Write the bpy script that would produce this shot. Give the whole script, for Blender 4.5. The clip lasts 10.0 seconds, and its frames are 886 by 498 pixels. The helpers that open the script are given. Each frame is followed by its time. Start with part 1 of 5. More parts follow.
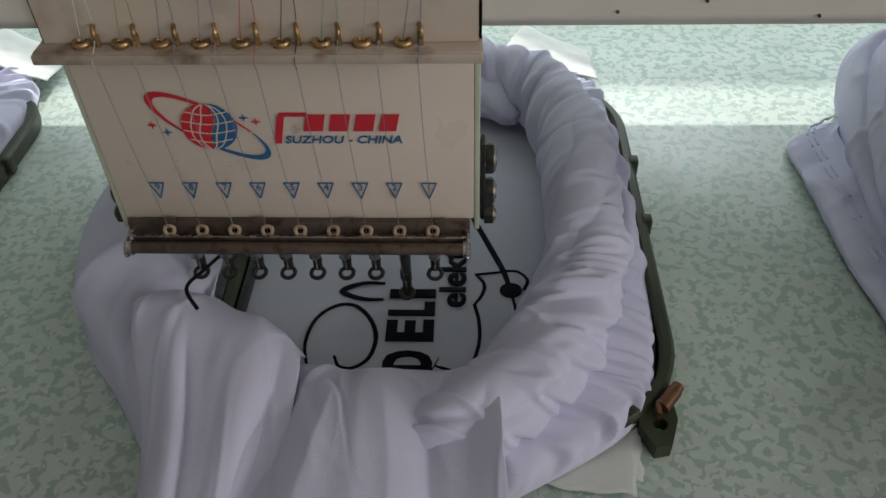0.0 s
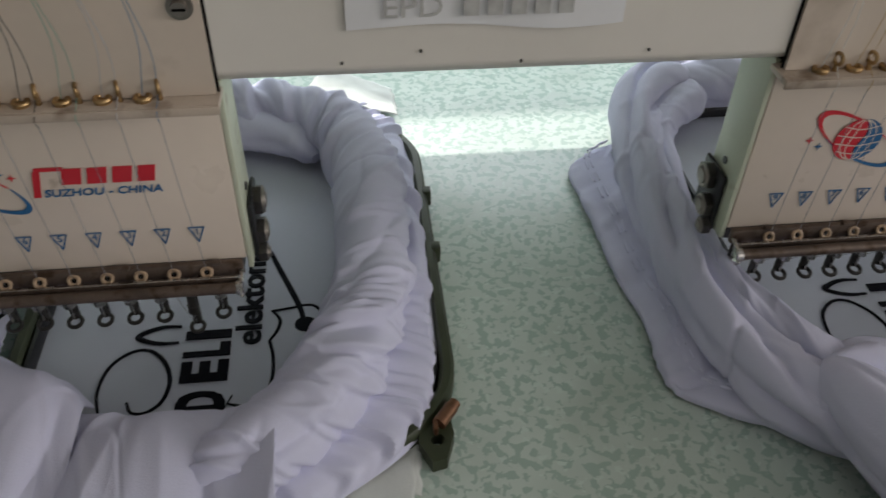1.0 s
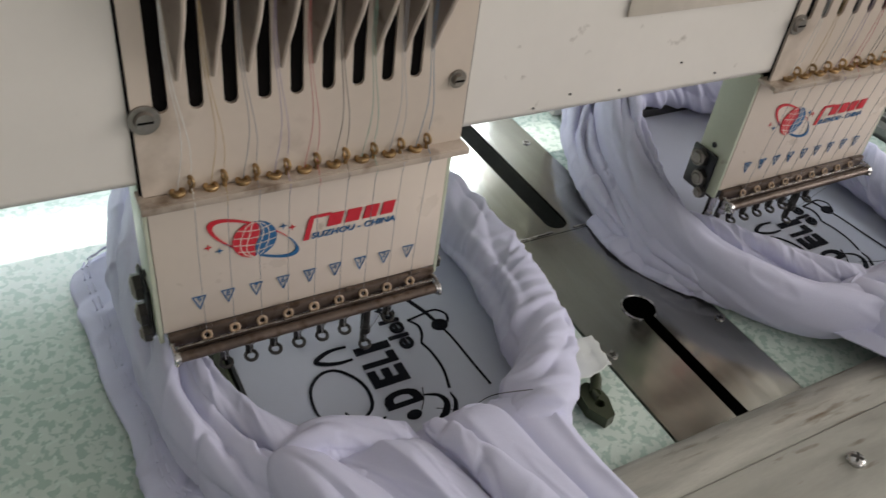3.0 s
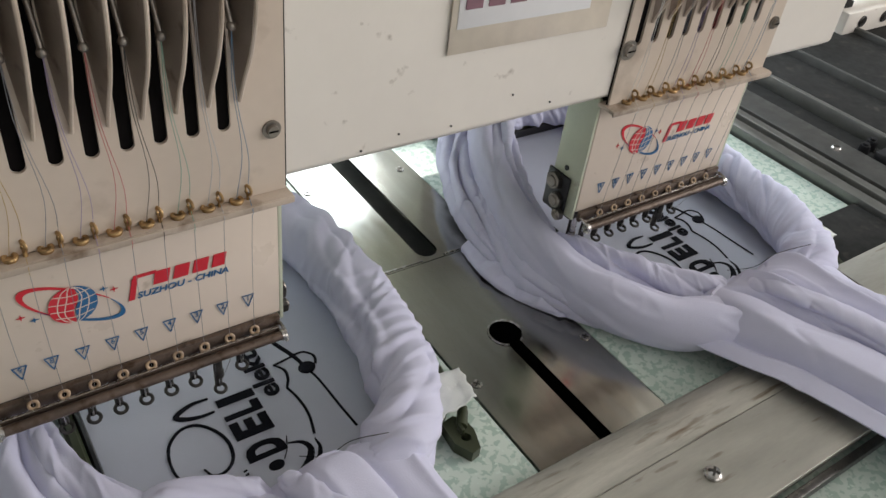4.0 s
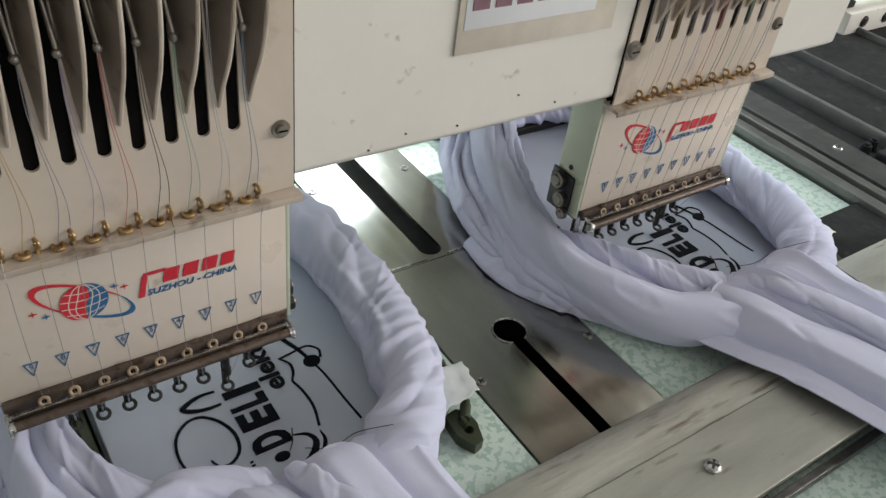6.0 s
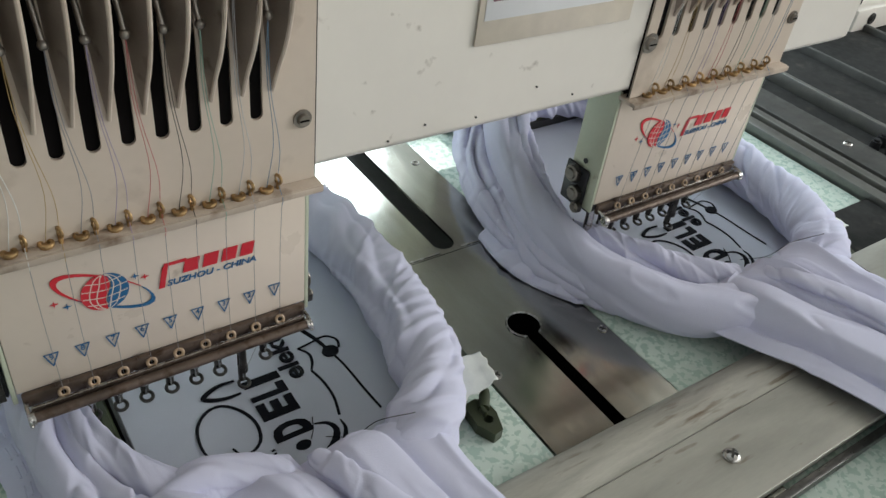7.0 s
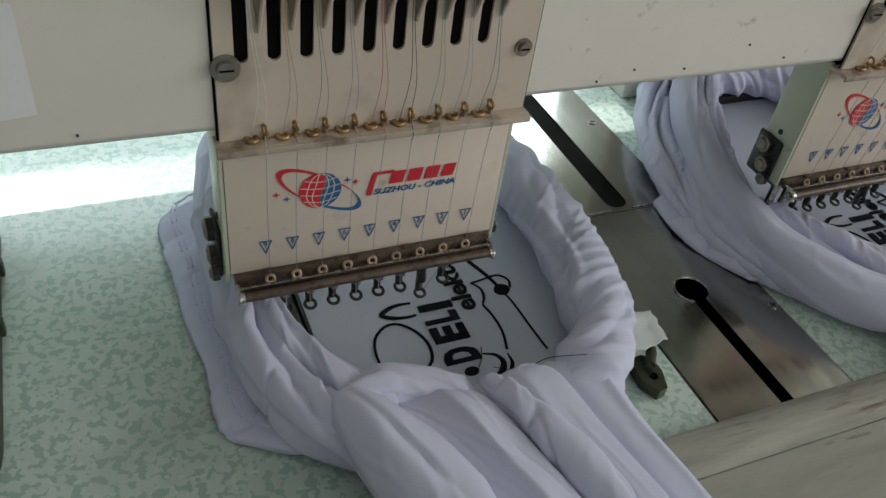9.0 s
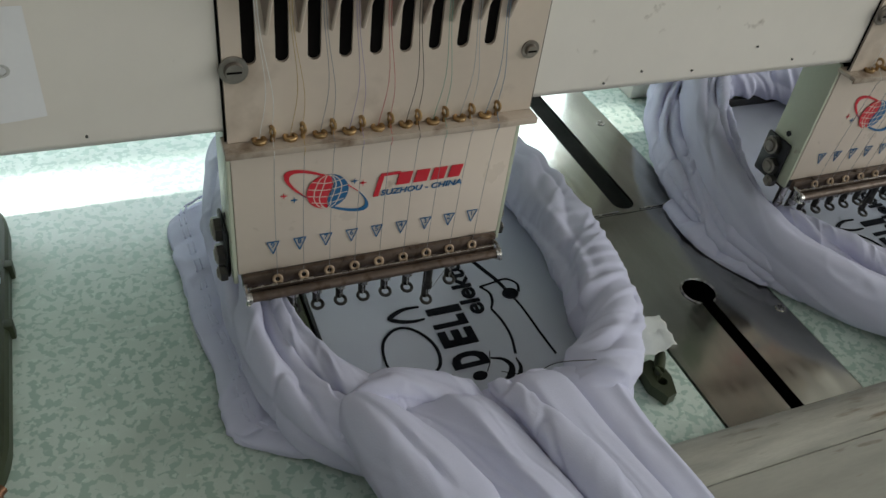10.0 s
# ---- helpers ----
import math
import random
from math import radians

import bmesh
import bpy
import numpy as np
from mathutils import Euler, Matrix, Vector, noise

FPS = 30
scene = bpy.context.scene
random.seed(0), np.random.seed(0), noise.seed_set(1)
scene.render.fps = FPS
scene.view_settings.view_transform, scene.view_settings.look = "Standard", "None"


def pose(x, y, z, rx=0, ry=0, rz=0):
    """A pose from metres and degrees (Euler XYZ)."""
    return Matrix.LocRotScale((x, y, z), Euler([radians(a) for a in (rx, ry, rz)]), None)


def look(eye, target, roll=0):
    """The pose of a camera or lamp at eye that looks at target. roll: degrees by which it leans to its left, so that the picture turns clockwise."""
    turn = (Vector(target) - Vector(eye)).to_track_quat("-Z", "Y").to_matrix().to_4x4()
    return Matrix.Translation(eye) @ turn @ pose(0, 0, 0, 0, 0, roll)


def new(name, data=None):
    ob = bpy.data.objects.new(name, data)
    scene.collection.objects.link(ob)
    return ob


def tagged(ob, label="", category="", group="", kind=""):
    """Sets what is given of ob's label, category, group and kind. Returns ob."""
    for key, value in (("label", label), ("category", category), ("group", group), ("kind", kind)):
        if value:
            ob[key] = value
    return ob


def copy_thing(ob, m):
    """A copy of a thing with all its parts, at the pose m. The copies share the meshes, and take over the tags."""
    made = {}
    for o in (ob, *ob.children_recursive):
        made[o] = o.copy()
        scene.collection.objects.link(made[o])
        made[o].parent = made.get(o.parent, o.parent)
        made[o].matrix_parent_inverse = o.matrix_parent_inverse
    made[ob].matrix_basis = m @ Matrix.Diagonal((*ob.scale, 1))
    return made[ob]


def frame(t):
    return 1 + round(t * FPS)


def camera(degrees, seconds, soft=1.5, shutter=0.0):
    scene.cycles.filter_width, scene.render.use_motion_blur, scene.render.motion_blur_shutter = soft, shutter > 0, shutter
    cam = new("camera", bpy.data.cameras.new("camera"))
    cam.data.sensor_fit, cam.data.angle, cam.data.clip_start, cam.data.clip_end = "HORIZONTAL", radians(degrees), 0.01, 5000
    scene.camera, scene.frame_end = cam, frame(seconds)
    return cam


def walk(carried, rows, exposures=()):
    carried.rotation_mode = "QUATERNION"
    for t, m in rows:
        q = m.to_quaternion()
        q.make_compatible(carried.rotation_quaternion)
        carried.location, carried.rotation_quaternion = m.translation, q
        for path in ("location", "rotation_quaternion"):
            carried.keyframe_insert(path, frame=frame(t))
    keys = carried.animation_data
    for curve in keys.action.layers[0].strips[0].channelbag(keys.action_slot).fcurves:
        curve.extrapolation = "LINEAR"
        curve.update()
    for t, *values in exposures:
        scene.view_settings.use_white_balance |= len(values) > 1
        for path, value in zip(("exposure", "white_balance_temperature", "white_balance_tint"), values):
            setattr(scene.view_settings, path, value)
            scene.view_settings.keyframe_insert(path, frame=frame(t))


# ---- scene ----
cam = camera(57.3, 10.0, shutter=0.15)
PATH = [
    (0, (0.102, -0.348, 0.4), (0.02, 1.108, -0.969), -1.9),
    (0.5, (0.115, -0.36, 0.407), (0.14, 1.115, -0.944), -0.3),
    (1, (0.169, -0.369, 0.423), (0.368, 1.116, -0.902), 1.5),
    (1.5, (0.225, -0.366, 0.446), (0.683, 1.08, -0.859), 5.1),
    (2, (0.267, -0.377, 0.462), (0.847, 1.033, -0.832), 6.7),
    (2.5, (0.279, -0.379, 0.47), (0.935, 0.987, -0.835), 7.6),
    (3, (0.343, -0.401, 0.492), (1.204, 0.907, -0.753), 8.2),
    (4.5, (0.416, -0.422, 0.52), (1.411, 0.816, -0.695), 7.7),
    (5, (0.415, -0.422, 0.52), (1.408, 0.816, -0.696), 7.8),
    (5.5, (0.413, -0.424, 0.523), (1.401, 0.815, -0.696), 7.8),
    (7, (0.393, -0.417, 0.514), (1.384, 0.821, -0.706), 8.0),
    (7.5, (0.393, -0.42, 0.513), (1.335, 0.839, -0.723), 8.9),
    (8, (0.375, -0.424, 0.502), (1.223, 0.868, -0.768), 8.9),
    (8.5, (0.334, -0.428, 0.492), (1.08, 0.906, -0.798), 8.7),
    (9, (0.337, -0.427, 0.494), (1.049, 0.923, -0.799), 8.6),
    (9.5, (0.339, -0.427, 0.496), (1.045, 0.924, -0.799), 8.5),
    (10, (0.338, -0.428, 0.496), (1.03, 0.929, -0.8), 8.3),
]
EXPOSURES = [(0.0, -0.67, 6500, 12), (1.0, -0.62, 6500, 12), (1.5, -0.37, 6500, 11), (2.5, -0.20, 6500, 11), (3.0, -0.17, 6500, 13), (4.5, 0.00, 6500, 11), (5.5, 0.01, 6400, 9), (7.0, -0.03, 6250, 6), (7.5, -0.03, 6200, 7), (8.2, -0.31, 6350, 4), (8.8, -0.52, 6300, 4), (10.0, -0.52, 6300, 4)]
walk(cam, [(t, look(eye, target, roll)) for t, eye, target, roll in PATH], EXPOSURES)

# ---- world, sun, rear window light and two added lamps ----
world = bpy.data.worlds.new("daylight")
scene.world = world
world.use_nodes = True
wn = world.node_tree
sky = wn.nodes.new("ShaderNodeTexSky")
sky.sky_type, sky.sun_disc, sky.sun_elevation, sky.sun_rotation = "NISHITA", False, radians(45), radians(0)
wn.links.new(sky.outputs[0], wn.nodes["Background"].inputs[0])
wn.nodes["Background"].inputs[1].default_value = 0.06

SUN = 5.0
sun = new("sun", bpy.data.lights.new("sun", "SUN"))
sun.data.energy, sun.data.angle, sun.data.color = SUN, radians(0.6), (1.0, 0.96, 0.9)
sun.matrix_world = look((0.25, 4, 4), (0, 0, 0))


def window_lamp(name, eye, target, wide, high, watts, colour):
    ob = new(name, bpy.data.lights.new(name, "AREA"))
    ob.data.shape, ob.data.size, ob.data.size_y = "RECTANGLE", wide, high
    ob.data.energy, ob.data.color = watts, colour
    ob.matrix_world = look(eye, target)
    return ob


window_lamp("rear_window_light", (0.6, 1.66, 1.45), (0.6, 0, 0.3), 3.4, 1.3, 105, (0.86, 0.95, 1.0))
# added fill from the front and key from the right, no known sources
window_lamp("front_fill_lamp", (1.9, -2.9, 1.25), (0.6, 0, 0.3), 2.8, 1.2, 22, (1.0, 0.92, 0.82))
window_lamp("side_key_lamp", (3.95, -1.5, 1.35), (0.4, 0, 0.0), 2.0, 1.2, 72, (1.0, 0.97, 0.93))


# ---- materials ----
def material(name, colour, rough=0.5, metal=0.0, var=0.12, scale=18.0, bump=0.0, bump_scale=400.0, coat=0.0, per_object=0.0, dirt=None, dirt_amount=0.0, dirt_scale=30.0, emit=0.0, sheen=0.0, rough_var=0.0, spec=0.5, stretch=(1, 1, 1)):
    """Principled surface with two scales of tone, optional dirt stains and fine relief."""
    m = bpy.data.materials.new(name)
    m.use_nodes = True
    nt = m.node_tree
    b = nt.nodes["Principled BSDF"]
    b.inputs["Roughness"].default_value, b.inputs["Metallic"].default_value = rough, metal
    b.inputs["Coat Weight"].default_value = coat
    b.inputs["Sheen Weight"].default_value = sheen
    b.inputs["Specular IOR Level"].default_value = spec
    tc = nt.nodes.new("ShaderNodeTexCoord")
    def tex(sc, detail=4.0):
        n = nt.nodes.new("ShaderNodeTexNoise")
        n.inputs["Scale"].default_value, n.inputs["Detail"].default_value = sc, detail
        if stretch != (1, 1, 1):
            mp = nt.nodes.new("ShaderNodeMapping")
            mp.inputs["Scale"].default_value = stretch
            nt.links.new(tc.outputs["Object"], mp.inputs["Vector"])
            nt.links.new(mp.outputs[0], n.inputs["Vector"])
        else:
            nt.links.new(tc.outputs["Object"], n.inputs["Vector"])
        return n
    def mix(kind, fac, a, c):
        n = nt.nodes.new("ShaderNodeMix")
        n.data_type, n.blend_type = "RGBA", kind
        for sock, v in ((n.inputs[0], fac), (n.inputs[6], a), (n.inputs[7], c)):
            if isinstance(v, (int, float)):
                sock.default_value = v
            elif isinstance(v, tuple):
                sock.default_value = (*v, 1)
            else:
                nt.links.new(v, sock)
        return n.outputs[2]
    def ramp(src, lo, hi):
        n = nt.nodes.new("ShaderNodeMapRange")
        n.inputs[1].default_value, n.inputs[2].default_value = lo, hi
        nt.links.new(src, n.inputs[0])
        return n.outputs[0]
    dark = tuple(c * (1 - var) for c in colour)
    light = tuple(min(1, c * (1 + var)) for c in colour)
    col = mix("MIX", ramp(tex(scale).outputs[0], 0.3, 0.7), dark, light)
    fine = mix("MIX", ramp(tex(scale * 14, 6).outputs[0], 0.3, 0.7), tuple([1 - var * 0.5] * 3), (1.0, 1.0, 1.0))
    col = mix("MULTIPLY", 1.0, col, fine)
    if per_object:
        info = nt.nodes.new("ShaderNodeObjectInfo")
        hsv = nt.nodes.new("ShaderNodeHueSaturation")
        mr = nt.nodes.new("ShaderNodeMapRange")
        mr.inputs[3].default_value, mr.inputs[4].default_value = 1 - per_object, 1 + per_object
        nt.links.new(info.outputs["Random"], mr.inputs[0])
        nt.links.new(mr.outputs[0], hsv.inputs["Value"])
        nt.links.new(col, hsv.inputs["Color"])
        col = hsv.outputs[0]
    if dirt:
        col = mix("MIX", ramp(tex(dirt_scale, 7).outputs[0], 0.72 - dirt_amount * 0.4, 0.82 - dirt_amount * 0.25), col, dirt)
    nt.links.new(col, b.inputs["Base Color"])
    if rough_var:
        r = nt.nodes.new("ShaderNodeMapRange")
        r.inputs[1].default_value, r.inputs[2].default_value = 0.3, 0.7
        r.inputs[3].default_value, r.inputs[4].default_value = max(0, rough - rough_var), min(1, rough + rough_var)
        nt.links.new(tex(scale * 2.3, 5).outputs[0], r.inputs[0])
        nt.links.new(r.outputs[0], b.inputs["Roughness"])
    if bump:
        bp = nt.nodes.new("ShaderNodeBump")
        bp.inputs["Strength"].default_value, bp.inputs["Distance"].default_value = bump, 0.0006
        nt.links.new(tex(bump_scale, 3).outputs[0], bp.inputs["Height"])
        nt.links.new(bp.outputs[0], b.inputs["Normal"])
    if emit:
        b.inputs["Emission Color"].default_value = (*colour, 1)
        b.inputs["Emission Strength"].default_value = emit
    return m


def laminate():
    """Pale green laminate with darker torn flakes."""
    m = bpy.data.materials.new("green_speckled_laminate")
    m.use_nodes = True
    nt = m.node_tree
    b = nt.nodes["Principled BSDF"]
    tc = nt.nodes.new("ShaderNodeTexCoord")
    warp = nt.nodes.new("ShaderNodeTexNoise")
    warp.inputs["Scale"].default_value, warp.inputs["Detail"].default_value = 130, 3
    nt.links.new(tc.outputs["Object"], warp.inputs["Vector"])
    add = nt.nodes.new("ShaderNodeMix")
    add.data_type, add.blend_type = "RGBA", "LINEAR_LIGHT"
    add.inputs[0].default_value = 0.005
    nt.links.new(tc.outputs["Object"], add.inputs[6])
    nt.links.new(warp.outputs["Color"], add.inputs[7])
    def flakes(sc, lo, hi):
        n = nt.nodes.new("ShaderNodeTexNoise")
        n.inputs["Scale"].default_value, n.inputs["Detail"].default_value = sc, 1.2
        nt.links.new(add.outputs[2], n.inputs["Vector"])
        r = nt.nodes.new("ShaderNodeMapRange")
        r.inputs[1].default_value, r.inputs[2].default_value = lo, hi
        nt.links.new(n.outputs[0], r.inputs[0])
        return r.outputs[0]
    def mix(fac, a, c):
        n = nt.nodes.new("ShaderNodeMix")
        n.data_type = "RGBA"
        nt.links.new(fac, n.inputs[0])
        for sock, v in ((n.inputs[6], a), (n.inputs[7], c)):
            if isinstance(v, tuple):
                sock.default_value = (*v, 1)
            else:
                nt.links.new(v, sock)
        return n.outputs[2]
    c = mix(flakes(22, 0.35, 0.65), (0.52, 0.605, 0.54), (0.57, 0.655, 0.59))
    c = mix(flakes(142, 0.515, 0.55), c, (0.385, 0.495, 0.432))
    c = mix(flakes(150, 0.64, 0.66), c, (0.58, 0.68, 0.61))
    c = mix(flakes(9, 0.62, 0.9), c, (0.36, 0.42, 0.36))
    nt.links.new(c, b.inputs["Base Color"])
    b.inputs["Roughness"].default_value = 0.26
    bp = nt.nodes.new("ShaderNodeBump")
    bp.inputs["Strength"].default_value, bp.inputs["Distance"].default_value = 0.12, 0.0005
    nt.links.new(warp.outputs[0], bp.inputs["Height"])
    nt.links.new(bp.outputs[0], b.inputs["Normal"])
    return m


LAMINATE = laminate()
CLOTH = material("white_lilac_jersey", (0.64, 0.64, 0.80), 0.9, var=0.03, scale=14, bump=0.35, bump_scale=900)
# same jersey, darkened: the shade under unit and beam is in its colour
CLOTH_SHADED = material("stretched_shaded_jersey", (0.54, 0.56, 0.645), 0.9, var=0.03, scale=10, bump=0.3, bump_scale=1100)
PAPER_BACKING = material("nonwoven_backing", (0.70, 0.72, 0.69), 0.9, var=0.05, scale=60, bump=0.4, bump_scale=700)
CREAM = material("cream_enamel", (0.73, 0.625, 0.53), 0.32, var=0.04, scale=9, dirt=(0.38, 0.29, 0.21), dirt_amount=0.14, dirt_scale=55, rough_var=0.08)
BEAM_PAINT = material("off_white_machine_paint", (0.76, 0.71, 0.645), 0.4, var=0.04, scale=6, dirt=(0.40, 0.35, 0.29), dirt_amount=0.06, dirt_scale=70, bump=0.08, bump_scale=260)
STAINED = material("stained_cream_enamel", (0.63, 0.53, 0.44), 0.36, var=0.06, scale=9, dirt=(0.36, 0.28, 0.21), dirt_amount=0.34, dirt_scale=16, rough_var=0.08)
GREENISH = material("pale_green_side_paint", (0.55, 0.58, 0.45), 0.4, var=0.06, scale=20, dirt=(0.25, 0.18, 0.11), dirt_amount=0.25, dirt_scale=60)
LEDGE = material("grimy_cream_ledge", (0.50, 0.41, 0.33), 0.5, var=0.12, scale=40, dirt=(0.16, 0.10, 0.06), dirt_amount=0.48, dirt_scale=45)
RUST = material("oily_brown_steel", (0.13, 0.095, 0.075), 0.42, 0.5, var=0.3, scale=60, dirt=(0.06, 0.035, 0.02), dirt_amount=0.5, dirt_scale=120)
BRASS = material("tarnished_brass", (0.46, 0.30, 0.14), 0.38, 0.75, var=0.25, scale=150, per_object=0.2, dirt=(0.12, 0.07, 0.03), dirt_amount=0.35, dirt_scale=260)
FIN = material("dull_grey_fin_metal", (0.36, 0.30, 0.255), 0.42, 0.35, var=0.12, scale=40, dirt=(0.14, 0.11, 0.09), dirt_amount=0.3, dirt_scale=60)
CERAMIC = material("tan_ceramic_eyelet", (0.40, 0.28, 0.18), 0.35, var=0.15, scale=200, per_object=0.15)
STEEL = material("worn_bright_steel", (0.50, 0.48, 0.46), 0.25, 1.0, var=0.15, scale=80, rough_var=0.1)
SCREW = material("dull_screw_steel", (0.30, 0.27, 0.24), 0.4, 0.9, var=0.2, scale=120)
DARK_STEEL = material("dark_oiled_steel", (0.09, 0.085, 0.08), 0.35, 0.8, var=0.3, scale=90, rough_var=0.1)
BLACK = material("black_plastic", (0.012, 0.012, 0.014), 0.4, var=0.2, scale=60)
# near-black colour stands for the shade in slots, bores and gaps
RECESS_SHADE = material("painted_recess_shade", (0.006, 0.005, 0.005), 0.95, var=0.3, scale=30, spec=0.1)
STRIP_METAL = material("brushed_stainless_sheet", (0.42, 0.42, 0.385), 0.17, 1.0, var=0.10, scale=14, rough_var=0.07, bump=0.02, bump_scale=500, stretch=(3, 0.5, 1))
ALUMINIUM = material("scuffed_aluminium", (0.44, 0.425, 0.375), 0.5, 0.7, var=0.12, scale=24, dirt=(0.20, 0.16, 0.12), dirt_amount=0.24, dirt_scale=80, rough_var=0.12, bump=0.12, bump_scale=300, stretch=(0.3, 1.6, 1))
SCUFFED = material("scuffed_bare_aluminium_lip", (0.54, 0.52, 0.46), 0.55, 0.45, var=0.2, scale=45, dirt=(0.22, 0.17, 0.12), dirt_amount=0.42, dirt_scale=75, rough_var=0.12, bump=0.2, bump_scale=300, stretch=(0.25, 1.8, 1))
OLIVE = material("olive_green_hoop_plastic", (0.036, 0.045, 0.02), 0.45, var=0.15, scale=30, dirt=(0.04, 0.045, 0.02), dirt_amount=0.25, dirt_scale=60)
COPPER = material("brown_clamp_screw", (0.20, 0.10, 0.055), 0.4, 0.7, var=0.25, scale=180)
INK_RED = material("red_print", (0.62, 0.02, 0.035), 0.4, var=0.05, scale=40)
INK_BLUE = material("blue_print", (0.02, 0.13, 0.30), 0.4, var=0.06, scale=40)
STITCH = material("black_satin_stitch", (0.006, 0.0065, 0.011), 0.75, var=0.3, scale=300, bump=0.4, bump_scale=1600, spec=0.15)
THREADS = [material("thread_" + n, c, 0.7, var=0.1, scale=300) for n, c in (("white", (0.7, 0.7, 0.68)), ("grey", (0.25, 0.25, 0.27)), ("red", (0.50, 0.13, 0.13)), ("green", (0.22, 0.38, 0.30)), ("blue", (0.12, 0.22, 0.34)), ("ochre", (0.48, 0.33, 0.14)), ("lilac", (0.35, 0.28, 0.42)), ("black", (0.02, 0.02, 0.02)), ("silver", (0.45, 0.45, 0.47)))]
PAPER = material("white_notice_paper", (0.80, 0.79, 0.80), 0.7, var=0.03, scale=25)
PENCIL = material("grey_pencil", (0.50, 0.49, 0.47), 0.8, var=0.15, scale=200)
PRINT_GREEN = material("green_ink", (0.03, 0.17, 0.09), 0.7, var=0.2, scale=200)
PRINT_MAUVE = material("mauve_ink", (0.25, 0.13, 0.16), 0.7, var=0.15, scale=100)
TAPE = material("clear_brown_tape", (0.68, 0.60, 0.50), 0.25, var=0.06, scale=60)
RAIL_DARK = material("dark_grey_rail", (0.022, 0.022, 0.021), 0.75, 0.0, var=0.25, scale=35, rough_var=0.1, spec=0.15, dirt=(0.05, 0.045, 0.04), dirt_amount=0.3, dirt_scale=50)
RAIL_PLATE = material("mid_grey_rail_plate", (0.07, 0.07, 0.066), 0.5, 0.4, var=0.2, scale=30, rough_var=0.12, dirt=(0.05, 0.045, 0.04), dirt_amount=0.3, dirt_scale=40)
RAIL_GREY = material("grey_metal_guide", (0.22, 0.22, 0.205), 0.4, 0.8, var=0.12, scale=30, rough_var=0.1)
WALL = material("plaster_wall", (0.44, 0.43, 0.40), 0.9, var=0.08, scale=3, bump=0.2, bump_scale=80)
# kept pale as an added reflector for cloth and table from above
CEILING = material("light_bouncing_ceiling", (0.66, 0.65, 0.63), 0.9, var=0.12, scale=3, bump=0.2, bump_scale=60)
CONCRETE = material("concrete_floor", (0.24, 0.23, 0.22), 0.7, var=0.15, scale=4)


# ---- mesh helpers ----
def box(bm, x0, x1, y0, y1, z0, z1, bevel=0.0, seg=2):
    b = bmesh.new()
    bmesh.ops.create_cube(b, size=1)
    for v in b.verts:
        v.co = Vector(((x0 + x1) / 2 + v.co.x * (x1 - x0), (y0 + y1) / 2 + v.co.y * (y1 - y0), (z0 + z1) / 2 + v.co.z * (z1 - z0)))
    if bevel:
        bmesh.ops.bevel(b, geom=b.edges[:], offset=bevel, segments=seg, profile=0.5, affect="EDGES")
    join(bm, b)
    return bm


def join(bm, b, m=None):
    me = bpy.data.meshes.new("tmp")
    b.to_mesh(me)
    b.free()
    if m is not None:
        me.transform(m)
    bm.from_mesh(me)
    bpy.data.meshes.remove(me)


def rod(bm, p0, p1, r, seg=12, r2=None):
    p0, p1 = Vector(p0), Vector(p1)
    d = p1 - p0
    b = bmesh.new()
    bmesh.ops.create_cone(b, cap_ends=True, segments=seg, radius1=r, radius2=r if r2 is None else r2, depth=d.length)
    join(bm, b, Matrix.Translation((p0 + p1) / 2) @ d.to_track_quat("Z", "Y").to_matrix().to_4x4())
    return bm


def ring(bm, c, R, r, axis=(0, 0, 1), n=20, k=8):
    q = Vector(axis).to_track_quat("Z", "Y").to_matrix()
    vs = []
    for i in range(n):
        a = 2 * math.pi * i / n
        for j in range(k):
            t = 2 * math.pi * j / k
            p = Vector(((R + r * math.cos(t)) * math.cos(a), (R + r * math.cos(t)) * math.sin(a), r * math.sin(t)))
            vs.append(bm.verts.new(Vector(c) + q @ p))
    for i in range(n):
        for j in range(k):
            bm.faces.new((vs[i * k + j], vs[((i + 1) % n) * k + j], vs[((i + 1) % n) * k + (j + 1) % k], vs[i * k + (j + 1) % k]))
    return bm


def catmull(pts, n, closed=False):
    """n points evenly along a smooth line through pts (any number of coordinates)."""
    P = np.array(pts, float)
    if closed:
        P = np.vstack([P[-1], P, P[0], P[1]])
    else:
        P = np.vstack([2 * P[0] - P[1], P, 2 * P[-1] - P[-2]])
    m = len(P) - 3
    out = []
    for s in np.linspace(0, m, n, endpoint=not closed):
        i = min(int(s), m - 1)
        t = s - i
        a, b, c, d = P[i:i + 4]
        out.append(0.5 * (2 * b + (c - a) * t + (2 * a - 5 * b + 4 * c - d) * t * t + (3 * b - a - 3 * c + d) * t ** 3))
    return np.array(out)


def wire(bm, pts, r, n=40, k=6, closed=False):
    """A round wire along a smooth line."""
    P = [Vector(p) for p in catmull(pts, n, closed)]
    rows = []
    for i, p in enumerate(P):
        d = (P[(i + 1) % n] - P[i - 1]) if closed else (P[min(i + 1, n - 1)] - P[max(i - 1, 0)])
        q = d.to_track_quat("Z", "Y").to_matrix()
        rows.append([bm.verts.new(p + q @ Vector((r * math.cos(2 * math.pi * j / k), r * math.sin(2 * math.pi * j / k), 0))) for j in range(k)])
    for i in range(n if closed else n - 1):
        a, b = rows[i], rows[(i + 1) % n]
        for j in range(k):
            bm.faces.new((a[j], a[(j + 1) % k], b[(j + 1) % k], b[j]))
    return bm


